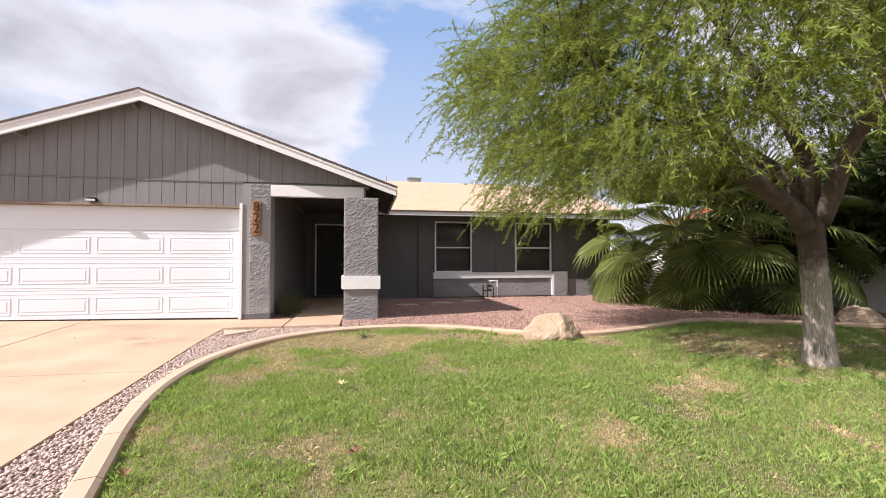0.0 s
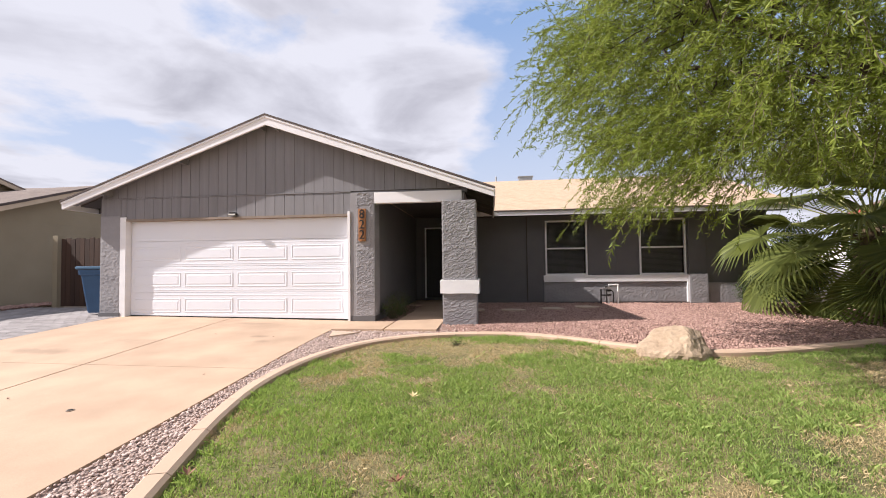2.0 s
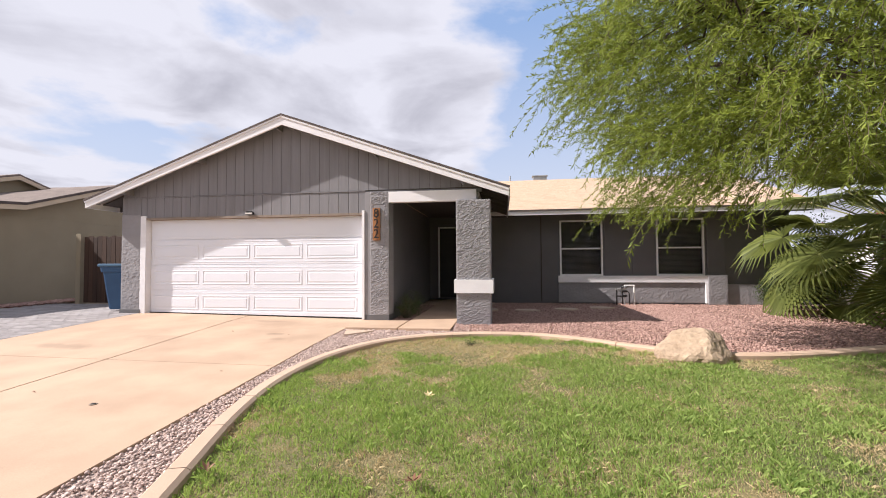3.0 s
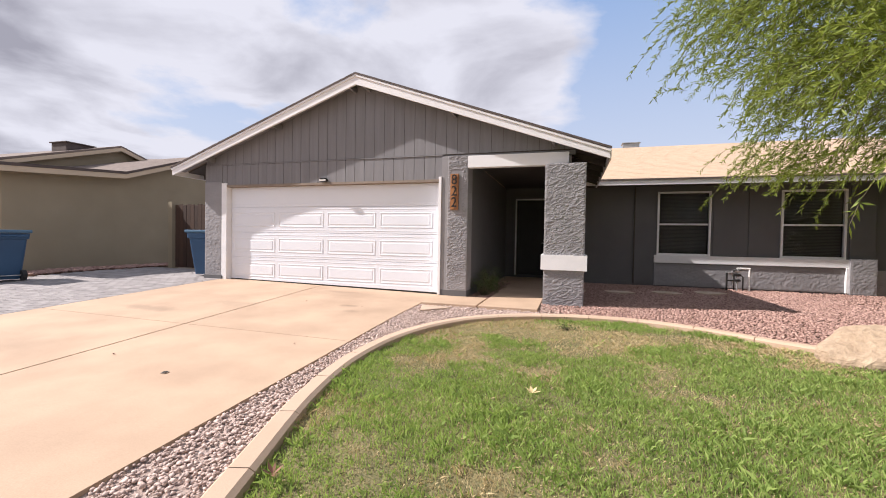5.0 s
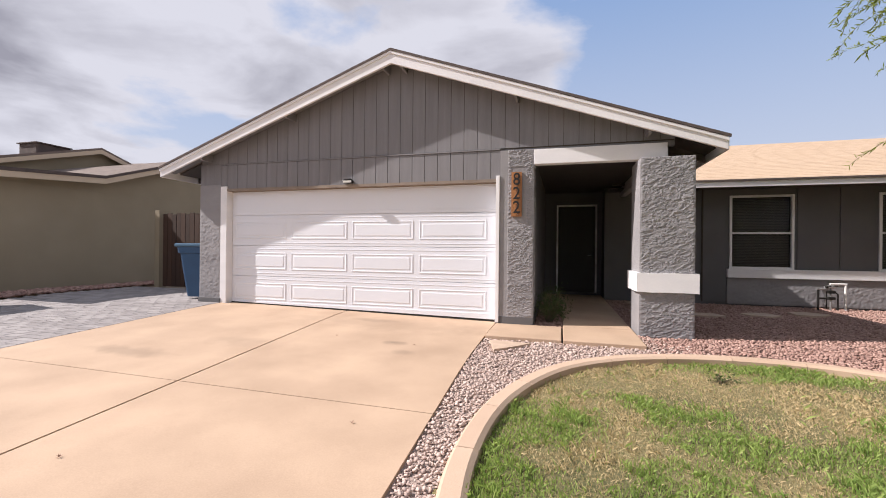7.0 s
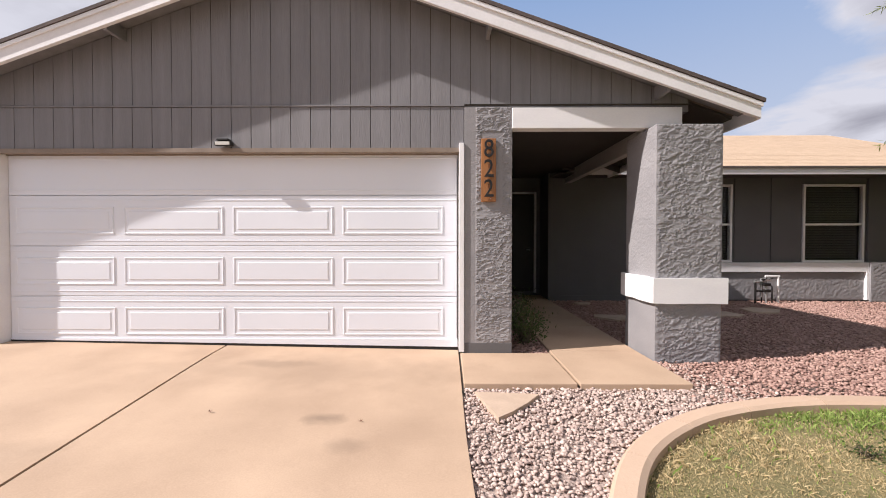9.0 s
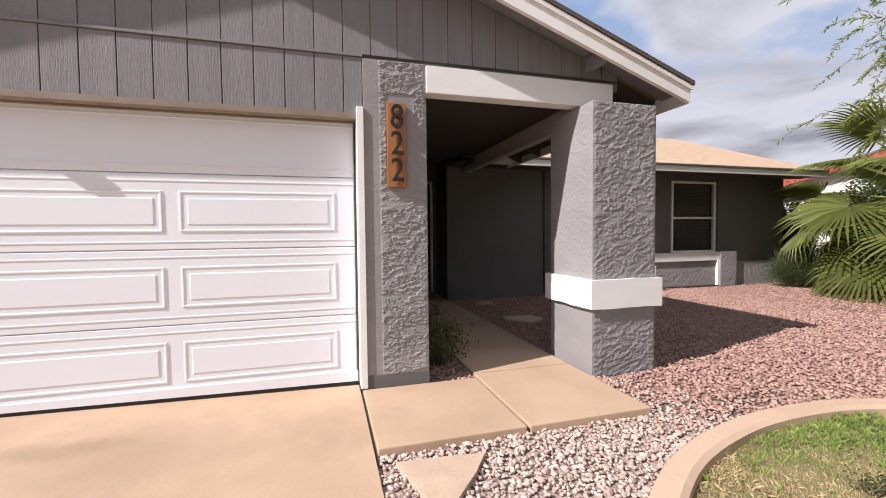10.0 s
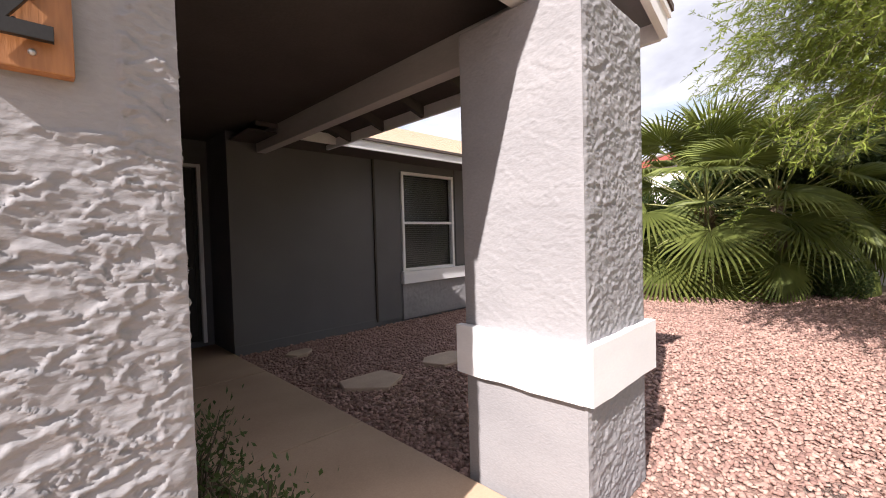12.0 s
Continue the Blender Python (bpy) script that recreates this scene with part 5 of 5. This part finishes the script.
def build_palm(x, y, h, count, scale, seed, label):
    p = thing("fan_palm", label, "palm", "fan palms in the gravel bed")
    r = random.Random(seed)
    z0 = g(x, y)
    bm = bmesh.new()
    pts = [(0, 0, -0.05), (0.03, 0, h * 0.4), (0.0, 0.03, h * 0.8), (0, 0, h)]
    tube(bm, pts, [0.24, 0.22, 0.2, 0.14], 14)
    for v in bm.verts:
        v.co += noise.noise_vector(v.co * 6) * 0.03
    part("trunk", bm, M["palm_trunk"], p)
    # old leaf bases
    for k in range(22):
        a, zz = r.uniform(0, 6.28), r.uniform(0.2, h)
        bm = bmesh.new()
        tube(bm, [(0.17 * math.cos(a), 0.17 * math.sin(a), zz), (0.33 * math.cos(a), 0.33 * math.sin(a), zz + 0.14)], [0.05, 0.025], 5)
        part("leaf_base", bm, M["palm_trunk"], p)
    fans = [fan_mesh(0.92, seed + i, s) for i, s in enumerate((0.25, 0.5, 0.8))]
    bm = bmesh.new()
    tube(bm, [(0, 0, 0), (0, 0.33, 0.01), (0, 0.66, 0.0), (0, 1.0, -0.02)], [0.022, 0.017, 0.013, 0.010], 6)
    stem = bpy.data.meshes.new("stem")
    bm.to_mesh(stem)
    bm.free()
    stem.materials.append(M["palm_stem"])
    for k in range(count):
        u = k / (count - 1)
        elev = 82 - 128 * u ** 0.85 + r.uniform(-7, 7)
        az = 137.5 * k + r.uniform(-14, 14)
        ln = scale * (0.95 + 0.5 * math.sin(u * 2.6)) * r.uniform(0.9, 1.1)
        base = Matrix.Translation((0, 0, h + 0.1 - 0.35 * u)) @ pose(0, 0, 0, 0, 0, az) @ pose(0, 0, 0, elev, 0, 0)
        s = link("leaf_stem", stem, None, p)
        s.matrix_basis = base @ Matrix.Diagonal((1, ln, 1, 1))
        tip = base @ Matrix.Translation((0, ln, 0)) @ pose(0, 0, 0, -14 - 30 * u * r.random(), r.uniform(-25, 25), r.uniform(-8, 8))
        o = link("fan_leaf", fans[0 if u < 0.35 else 1 if u < 0.7 else 2], None, p)
        o.matrix_basis = tip @ Matrix.Scale(scale * r.uniform(0.76, 1.0), 4)
    p.location = (x, y, z0)
    return p


build_palm(8.3, 10.2, 1.75, 42, 1.3, 11, "large green fan palm with drooping lower leaves")
build_palm(9.35, 9.15, 1.75, 32, 1.2, 23, "smaller shaded fan palm beside the larger one")


def build_shrub(name, x, y, rx, ry, h, n, label, lmat="shrub_leaf", per=26, leaf=(0.025, 0.05), w=0.009, flowers=0, group=""):
    s = thing(name, label, "shrub", group)
    z0 = g(x, y) - 0.03
    a = rng.uniform(0, 2 * math.pi, n)
    q = np.sqrt(rng.uniform(0, 1, n))
    tgt = np.stack([x + np.cos(a) * q * rx, y + np.sin(a) * q * ry, z0 + h * rng.uniform(0.25, 1.0, n) * (1 - 0.45 * q ** 2)], axis=1)
    st = np.stack([x + np.cos(a) * q * rx * 0.2, y + np.sin(a) * q * ry * 0.2, np.full(n, z0)], axis=1)
    m1 = st + (tgt - st) * np.array([0.3, 0.3, 0.5]) + rng.normal(scale=0.03, size=st.shape)
    P = np.stack([st, m1, m1 + (tgt - m1) * 0.5 + rng.normal(scale=0.04, size=st.shape), tgt], axis=1)
    tagged(twig_mesh("stem_mass", P, 0.006, M["twig"], s), kind="stuff")
    P2 = P[:, 1:]
    b, d, L, W = leaf_on_twigs(P2, per, leaf[0], leaf[1], w)
    b = b + rng.normal(scale=0.05, size=b.shape)
    leaves_mesh("foliage", b, d, L, W, M[lmat], s)
    if flowers:
        k = rng.integers(0, len(b), flowers)
        tagged(leaves_mesh("flowers", b[k], rng.normal(size=(flowers, 3)), np.full(flowers, 0.05), np.full(flowers, 0.022), M["petal"], s, "small pink blossoms"), kind="stuff")
    return s


build_shrub("porch_shrub", -1.42, 9.45, 0.26, 0.34, 0.55, 46, "straggly dark green shrub beside the porch walk", per=18, group="porch planting")
build_shrub("porch_shrub", -1.40, 10.1, 0.28, 0.4, 0.62, 46, "straggly dark green shrub beside the porch walk", per=18, group="porch planting")
build_shrub("garden_shrub", 7.35, 12.2, 0.55, 0.45, 1.1, 260, "loose green shrub at the house corner", per=30)
build_shrub("flowering_shrub", 9.0, 13.4, 0.8, 0.6, 2.5, 420, "tall flowering shrub with pink blossoms", per=40, leaf=(0.04, 0.07), w=0.018, flowers=420)
build_shrub("hedge_shrub", 10.3, 10.3, 1.1, 1.5, 3.0, 900, "dense dark green shrub behind the palms", per=60, leaf=(0.05, 0.1), w=0.03, group="dark shrubs")
build_shrub("hedge_shrub", 8.75, 8.3, 1.0, 0.6, 0.85, 380, "low dark shrub in the shade under the palms", per=40, leaf=(0.03, 0.06), w=0.016, group="dark shrubs")
build_shrub("hedge_shrub", 10.7, 12.4, 0.9, 1.1, 2.9, 700, "dense dark green shrub behind the palms", per=60, leaf=(0.05, 0.1), w=0.03, group="dark shrubs")


def build_far_tree(x, y, h, r, n, label, squash=0.8):
    t = thing("far_tree", label, "tree", "trees beyond the houses")
    bm = bmesh.new()
    tube(bm, [(x, y, 0), (x + 0.1, y, h * 0.5), (x, y + 0.1, h)], [0.2, 0.14, 0.06], 8)
    part("trunk", bm, M["bark_dark"], t)
    d = unit(rng.normal(size=(n, 3)))
    p = np.array([x, y, h]) + d * (rng.uniform(0.2, 1, n) ** 0.5)[:, None] * np.array([r, r, r * squash])
    p = p[vnoise(p[:, 0] + p[:, 2], p[:, 1] + p[:, 2], 0.9, 5) > 0.3]
    P = twigs(p, unit(p - np.array([x, y, h])) + np.array([0, 0, 0.3]), np.full(len(p), 0.8), np.full(len(p), 0.05), 4)
    leaves_mesh("crown", *leaf_on_twigs(P, 26, 0.15, 0.3, 0.05), M["far_leaf"], t)


build_shrub("hedge_shrub", 12.6, 8.4, 1.2, 1.2, 3.6, 620, "tall dark green shrub behind the garden wall", per=36, leaf=(0.06, 0.11), w=0.028, group="dark shrubs")
build_shrub("hedge_shrub", 12.8, 10.9, 1.2, 1.4, 3.4, 620, "tall dark green shrub behind the garden wall", per=36, leaf=(0.06, 0.11), w=0.028, group="dark shrubs")
build_shrub("hedge_shrub", 12.6, 6.0, 1.2, 1.1, 3.2, 560, "tall dark green shrub behind the garden wall", per=36, leaf=(0.06, 0.11), w=0.028, group="dark shrubs")
build_shrub("lawn_weed", 0.12, 7.02, 0.09, 0.07, 0.06, 14, "small dark green weed in the dry grass", per=16, leaf=(0.015, 0.03), w=0.006)
build_far_tree(-30.5, 11.6, 8.2, 3.0, 900, "dark green tree behind the neighbouring house")
build_far_tree(13.0, 7.6, 2.6, 2.1, 1500, "dark leafy tree in the next yard")
build_far_tree(13.2, 4.6, 3.0, 2.3, 1500, "dark leafy tree in the next yard")
build_far_tree(13.0, 10.2, 2.0, 1.6, 1100, "dark leafy tree in the next yard")

# ---- stones ----
PHI = (1 + 5 ** 0.5) / 2
ICO_V = np.array([(-1, PHI, 0), (1, PHI, 0), (-1, -PHI, 0), (1, -PHI, 0), (0, -1, PHI), (0, 1, PHI), (0, -1, -PHI), (0, 1, -PHI), (PHI, 0, -1), (PHI, 0, 1), (-PHI, 0, -1), (-PHI, 0, 1)]) / 1.9
ICO_F = np.array([(0, 11, 5), (0, 5, 1), (0, 1, 7), (0, 7, 10), (0, 10, 11), (1, 5, 9), (5, 11, 4), (11, 10, 2), (10, 7, 6), (7, 1, 8), (3, 9, 4), (3, 4, 2), (3, 2, 6), (3, 6, 8), (3, 8, 9), (4, 9, 5), (2, 4, 11), (6, 2, 10), (8, 6, 7), (9, 8, 1)])


def stones(name, x, y, size, material, parent, lift=0.0):
    """Loose angular chips, one squashed and turned solid each."""
    n = len(x)
    V = ICO_V[None] * (1 + rng.normal(scale=0.16, size=(n, 12, 1)))
    V = V * (size[:, None] * rng.uniform(0.6, 1.25, (n, 3)))[:, None, :]
    V[:, :, 2] *= 0.62
    a, b = rng.uniform(0, 6.283, n), rng.normal(scale=0.35, size=n)
    ca, sa, cb, sb = np.cos(a), np.sin(a), np.cos(b), np.sin(b)
    X, Y, Z = V[:, :, 0], V[:, :, 1], V[:, :, 2]
    Y, Z = Y * cb[:, None] - Z * sb[:, None], Y * sb[:, None] + Z * cb[:, None]
    X, Y = X * ca[:, None] - Y * sa[:, None], X * sa[:, None] + Y * ca[:, None]
    z = gz(x, y) - 0.022 + rng.uniform(0.0, 0.018, n) + lift
    V = np.stack([X + x[:, None], Y + y[:, None], Z + z[:, None]], axis=2).reshape(-1, 3)
    F = (ICO_F[None] + (np.arange(n) * 12)[:, None, None]).reshape(-1, 3)
    return soup(name, V, F, material, parent)


SLABS = ((-2.2, -1.22, 8.0, 8.95), (-1.23, -0.29, 8.0, 13.6), (-0.29, 0.39, 8.68, 9.4))


def free(x, y):
    ok = ~in_poly(x, y, LAWN_POLY) & (x > drive_edge(y) + 0.015) & (y < 12.86)
    for a, b, c, d in SLABS:
        ok &= ~((x > a) & (x < b) & (y > c) & (y < d))
    return ok


def build_gravel():
    pale = tagged(new("pale_pebbles"), "pale pink and cream crushed gravel chips", "gravel", kind="stuff")
    n = 48000
    x, y = rng.uniform(-2.3, 0.6, n), rng.uniform(1.0, 8.75, n)
    blend = clamp01((x + 0.55 + (y - 8.0) * 0.4) / 0.9)
    ok = free(x, y) & ((y < 8.02) | (x > -0.3)) & (rng.random(n) > blend)
    x, y = x[ok], y[ok]
    stones("chips", x, y, rng.uniform(0.008, 0.0175, len(x)), M["gravel_pale"], pale)
    red = tagged(new("red_pebbles"), "red and pink crushed rock chips", "gravel", kind="stuff")
    n = 92000
    x, y = rng.uniform(-1.64, 9.0, n), rng.uniform(6.5, 12.88, n)
    blend = clamp01((x + 0.55 + (y - 8.0) * 0.4) / 0.9)
    ok = free(x, y) & ((x > -0.6) | (y > 8.9)) & (rng.random(n) < np.where(y > 8.95, 1, blend)) & (rng.random(n) < np.where(x > 5, 0.45, 1.0))
    x, y = x[ok], y[ok]
    stones("chips", x, y, rng.uniform(0.011, 0.0215, len(x)), M["gravel_red"], red)
    # the chips beside the walk, one by one
    meshes = []
    for k in range(6):
        me = bpy.data.meshes.new("stone")
        v = ICO_V * (1 + rng.normal(scale=0.16, size=(12, 1))) * rng.uniform(0.7, 1.2, (1, 3)) * np.array([1, 1, 0.62])
        me.from_pydata(v.tolist(), [], ICO_F.tolist())
        meshes.append(me)
    for owner, m, x0, x1, y0, y1, cnt in ((pale, "gravel_pale", -1.9, -0.3, 7.3, 7.98, 150), (red, "gravel_red", 0.42, 1.9, 8.1, 8.9, 150)):
        mine = []
        for me in meshes:
            c = me.copy()
            c.materials.append(M[m])
            mine.append(c)
        k = 0
        while k < cnt:
            x, y = random.uniform(x0, x1), random.uniform(y0, y1)
            if not free(np.array([x]), np.array([y]))[0]:
                continue
            o = link("stone", mine[k % 6], None, owner)
            s = random.uniform(0.018, 0.027)
            o.matrix_basis = pose(x, y, g(x, y) - 0.004, random.uniform(-20, 20), random.uniform(-20, 20), random.uniform(0, 360)) @ Matrix.Scale(s, 4)
            k += 1


build_gravel()


def flagstone(x, y, r, sides, seed, label="flat beige flagstone set in the gravel", squash=0.75):
    q = random.Random(seed)
    pts = []
    for k in range(sides):
        a = 2 * math.pi * (k + q.uniform(-0.2, 0.2)) / sides + seed
        rr = r * q.uniform(0.85, 1.12)
        pts.append((x + rr * math.cos(a), y + rr * math.sin(a) * squash))
    z = g(x, y)
    bm = prism(pts, "z", z - 0.03, z + 0.022)
    bmesh.ops.bevel(bm, geom=bm.edges[:], offset=0.006, segments=1, affect="EDGES")
    ob = part("flagstone", bm, M["flag"])
    tagged(ob, label, "flagstone", "stepping stones")


for sx, sy, sr, sn, ss in ((0.22, 12.38, 0.17, 6, 1), (0.22, 10.96, 0.32, 5, 2), (1.15, 10.95, 0.30, 6, 3), (2.1, 11.25, 0.32, 6, 4), (2.95, 11.62, 0.34, 5, 5)):
    flagstone(sx, sy, sr, sn, ss)
z = g(-1.9, 7.7)
bm = prism([(-2.10, 7.88), (-1.86, 7.86), (-1.60, 7.83), (-1.72, 7.66), (-1.86, 7.50), (-1.97, 7.40), (-2.02, 7.58)], "z", z - 0.03, z + 0.016)
tagged(part("flagstone", bm, M["flag"]), "three-cornered beige flagstone in pale gravel", "flagstone", "stepping stones")


def build_boulder(x, y, sx, sy, sz, seed, label):
    bm = bmesh.new()
    bmesh.ops.create_icosphere(bm, subdivisions=4, radius=1)
    for v in bm.verts:
        c = v.co.copy()
        k = 1 + 0.22 * noise.noise(c * 1.3 + Vector((seed, 0, 0))) + 0.07 * noise.noise(c * 4 + Vector((seed, 3, 0))) + 0.02 * noise.noise(c * 11)
        for nrm, lim in ((Vector((0.55, -0.6, 0.55)).normalized(), 0.62), (Vector((-0.5, -0.45, 0.75)).normalized(), 0.60), (Vector((0.9, -0.1, 0.2)).normalized(), 0.75)):
            dd = c.dot(nrm)
            if dd > lim:
                c -= nrm * (dd - lim) * 0.85
        v.co = Vector((c.x * sx * k + 0.12 * sx * c.z, c.y * sy * k, c.z * sz * k))
    ob = part("boulder", bm, M["boulder"], None, "", True)
    ob.data.polygons.foreach_set("use_smooth", [False] * len(ob.data.polygons))
    tagged(ob, label, "boulder", "garden boulders")
    ob.location = (x, y, g(x, y) + sz * 0.28)


build_boulder(2.98, 6.60, 0.44, 0.36, 0.30, 2, "pale sandstone boulder on the curb line")
build_boulder(9.2, 6.75, 0.42, 0.32, 0.25, 9, "grey shaded boulder beside the curb")


# ---- fallen leaves and drain cover ----
def fallen_leaf(x, y, size, m, label, lift=0.03):
    bm = bmesh.new()
    r = random.Random(int(x * 100))
    for k in range(7):
        a = k * 0.9 + r.uniform(-0.2, 0.2)
        L = size * r.uniform(0.7, 1.1)
        p0 = Vector((0, 0, 0.01))
        d = Vector((math.cos(a), math.sin(a), r.uniform(0.25, 0.9)))
        s = Vector((-math.sin(a), math.cos(a), 0)) * size * 0.16
        vs = [bm.verts.new(q) for q in (p0, p0 + d * L * 0.5 + s, p0 + d * L, p0 + d * L * 0.5 - s)]
        bm.faces.new(vs)
    ob = part("fallen_leaf", bm, M[m])
    tagged(ob, label, "leaf", "fallen leaves")
    ob.location = (x, y, g(x, y) + lift)


fallen_leaf(-0.09, 4.72, 0.08, "dry_leaf", "curled pale yellow leaf lying on the grass")
fallen_leaf(0.07, 3.33, 0.07, "brown_leaf", "curled brown leaf lying on the grass")
fallen_leaf(-1.21, 3.29, 0.06, "brown_leaf", "curled brown leaf lying on the grass")


for lx, ly in ((-2.62, 5.34), (-4.02, 4.48), (-3.97, 7.46), (-2.90, 7.36)):
    fallen_leaf(lx, ly, 0.02, "brown_leaf", "tiny dry brown leaf lying on the driveway", -0.006)


def build_drain():
    d = thing("drain_cap", "small dark metal cap set in the driveway", "drain cap")
    x, y = -3.11, 4.27
    bm = bmesh.new()
    tube(bm, [(x, y, g(x, y) - 0.01), (x, y, g(x, y) + 0.006)], [0.032, 0.032], 14)
    part("ring", bm, M["weather"], d)
    bm = bmesh.new()
    tube(bm, [(x, y, g(x, y) + 0.006), (x, y, g(x, y) + 0.009)], [0.022, 0.02], 12)
    part("plug", bm, M["iron"], d)


build_drain()


# ---- grass ----
def build_grass():
    lawn = tagged(new("grass"), "short green grass with dry straw patches", "grass", kind="stuff")
    n = 1240000
    x, y = rng.uniform(-2.0, 11.5, n), rng.uniform(-4.5, 7.7, n)
    dens = (1 - 0.62 * clamp01((x - 2.5) / 4.5)) * (1 - 0.85 * clamp01((1.2 - y) / 1.2))
    ok = (rng.random(n) < dens) & in_poly(x, y, LAWN_POLY) & (curb_dist(x, y) > CURB_W - 0.045)
    x, y = x[ok], y[ok]
    cd = curb_dist(x, y)
    patch = 0.55 * vnoise(x, y, 1.9, 1) + 0.3 * vnoise(x, y, 4.5, 2) + 0.15 * vnoise(x, y, 11, 3)
    dry_zone = np.exp(-(((x + 0.3) / 1.4) ** 2 + ((y - 6.95) / 0.75) ** 2)) * 0.46
    dry_zone += 0.28 * np.exp(-(((x - 5.2) / 2.2) ** 2 + ((y - 5.6) / 0.9) ** 2)) + 0.24 * np.exp(-(((x + 1.0) / 0.65) ** 2 + ((y - 5.7) / 1.1) ** 2))
    dry = clamp01((patch + dry_zone - 0.55) / 0.2)
    m = len(x)
    is_dry = rng.random(m) < (0.12 + 0.85 * dry)
    lush = vnoise(x, y, 2.6, 7)
    tuft = vnoise(x, y, 12.0, 8)
    h = rng.uniform(0.02, 0.048, m) * (0.7 + 0.6 * lush) * (0.55 + 0.9 * tuft) * np.where(is_dry, 0.55, 1.0) * np.where(cd < 0.3, 1.15, 1.0)
    keep = rng.random(m) < np.where(dry > 0.5, 0.9, 1.0)
    x, y, h, is_dry = x[keep], y[keep], h[keep], is_dry[keep]
    for name, sel, mat_ in (("green_blades", ~is_dry, M["grass"]), ("dry_blades", is_dry, M["straw"])):
        X, Y, H = x[sel], y[sel], h[sel]
        k = len(X)
        a = rng.uniform(0, 6.283, k)
        w = rng.uniform(0.0014, 0.0034, k) * (1.0 if name[0] == "g" else 0.5)
        lean = np.abs(rng.normal(scale=0.55 if name[0] == "g" else 0.8, size=k)) * H
        b = rng.uniform(0, 6.283, k)
        Z = gz(X, Y) - 0.022
        base = np.stack([X, Y, Z], 1)
        s = np.stack([np.cos(a) * w, np.sin(a) * w, np.zeros(k)], 1)
        l = np.stack([np.cos(b) * lean, np.sin(b) * lean, np.zeros(k)], 1)
        up = np.stack([np.zeros(k), np.zeros(k), H], 1)
        v = np.stack([base - s, base + s, base + l * 0.35 + up * 0.65 + s * 0.8, base + l + up], axis=1).reshape(-1, 3)
        i = np.arange(k)[:, None] * 4
        soup(name, v, np.concatenate([i + np.array([0, 1, 2]), i + np.array([0, 2, 3])]), mat_, lawn)


build_grass()


# ---- pavers at the far side of the drive ----
def build_pavers():
    p = thing("paver_strip", "grey concrete pavers laid in running bond beside the drive", "paving", kind="structure")
    sheet("bedding", -11.62, -7.21, 2.0, 10.9, -0.03, 0.5, M["bed_pale"], p)
    L, W, gap = 0.24, 0.12, 0.006
    bm = box(bmesh.new(), 0, L - gap, 0, W - gap, -0.05, 0.0)
    top = [e for e in bm.edges if all(abs(v.co.z) < 1e-6 for v in e.verts)]
    bmesh.ops.bevel(bm, geom=top, offset=0.006, segments=1, affect="EDGES")
    me = bpy.data.meshes.new("paver")
    bm.to_mesh(me)
    bm.free()
    me.materials.append(M["paver"])
    V0 = np.array([v.co[:] for v in me.vertices])
    tri = [tuple(f.vertices) for f in me.polygons]
    verts, faces, count = [], [], 0
    j = 0
    y = 2.2
    while y < 10.7:
        x = -7.225 - L - (L / 2 if j % 2 else 0)
        if j % 2:
            verts.append(V0 * np.array([0.5, 1, 1]) + np.array([-7.228 - L / 2, y, g(-7.3, y)]))
            faces += [tuple((len(verts) - 1) * len(V0) + i for i in f) for f in tri]
        while x > -11.6:
            zc = g(x + L / 2, y) + random.uniform(-0.002, 0.002)
            if x > -8.35 and y > 4.6 and count < 300:
                o = link("paver", me, None, p)
                o.location = (x, y, zc)
                count += 1
            else:
                b = len(verts) * len(V0)
                verts.append(V0 + np.array([x, y, zc]))
                faces += [tuple(b + i for i in f) for f in tri]
            x -= L
        y += W
        j += 1
    rest = bpy.data.meshes.new("paver_rows")
    rest.from_pydata(np.concatenate(verts).tolist(), [], faces)
    tagged(link("paver_rows", rest, M["paver"], p), kind="stuff")
    nd = sheet("neighbour_drive", -19.2, -11.65, -8, 7.84, 0.0, 1.0, M["concrete"])
    tagged(nd, "beige concrete drive of the house next door", "driveway", kind="structure")
    n = 1500
    x, y = rng.uniform(-12.55, -11.75, n), rng.uniform(8.0, 12.0, n)
    rocks = tagged(new("border_rocks"), "brown rocks along the beige wall", "gravel", kind="stuff")
    stones("rocks", x, y, rng.uniform(0.03, 0.06, n), M["gravel_red"], rocks, 0.02)


build_pavers()

# ---- unseen backdrop added behind the walker: closes the place, darkens window reflections ----
wall = boxed("backdrop_street", -70, 70, -40, -39, -0.4, 4.5, M["beige"], None, 0.0)
tagged(wall, "plain unseen tan backdrop, added to darken reflections and close the place", "wall", kind="structure")
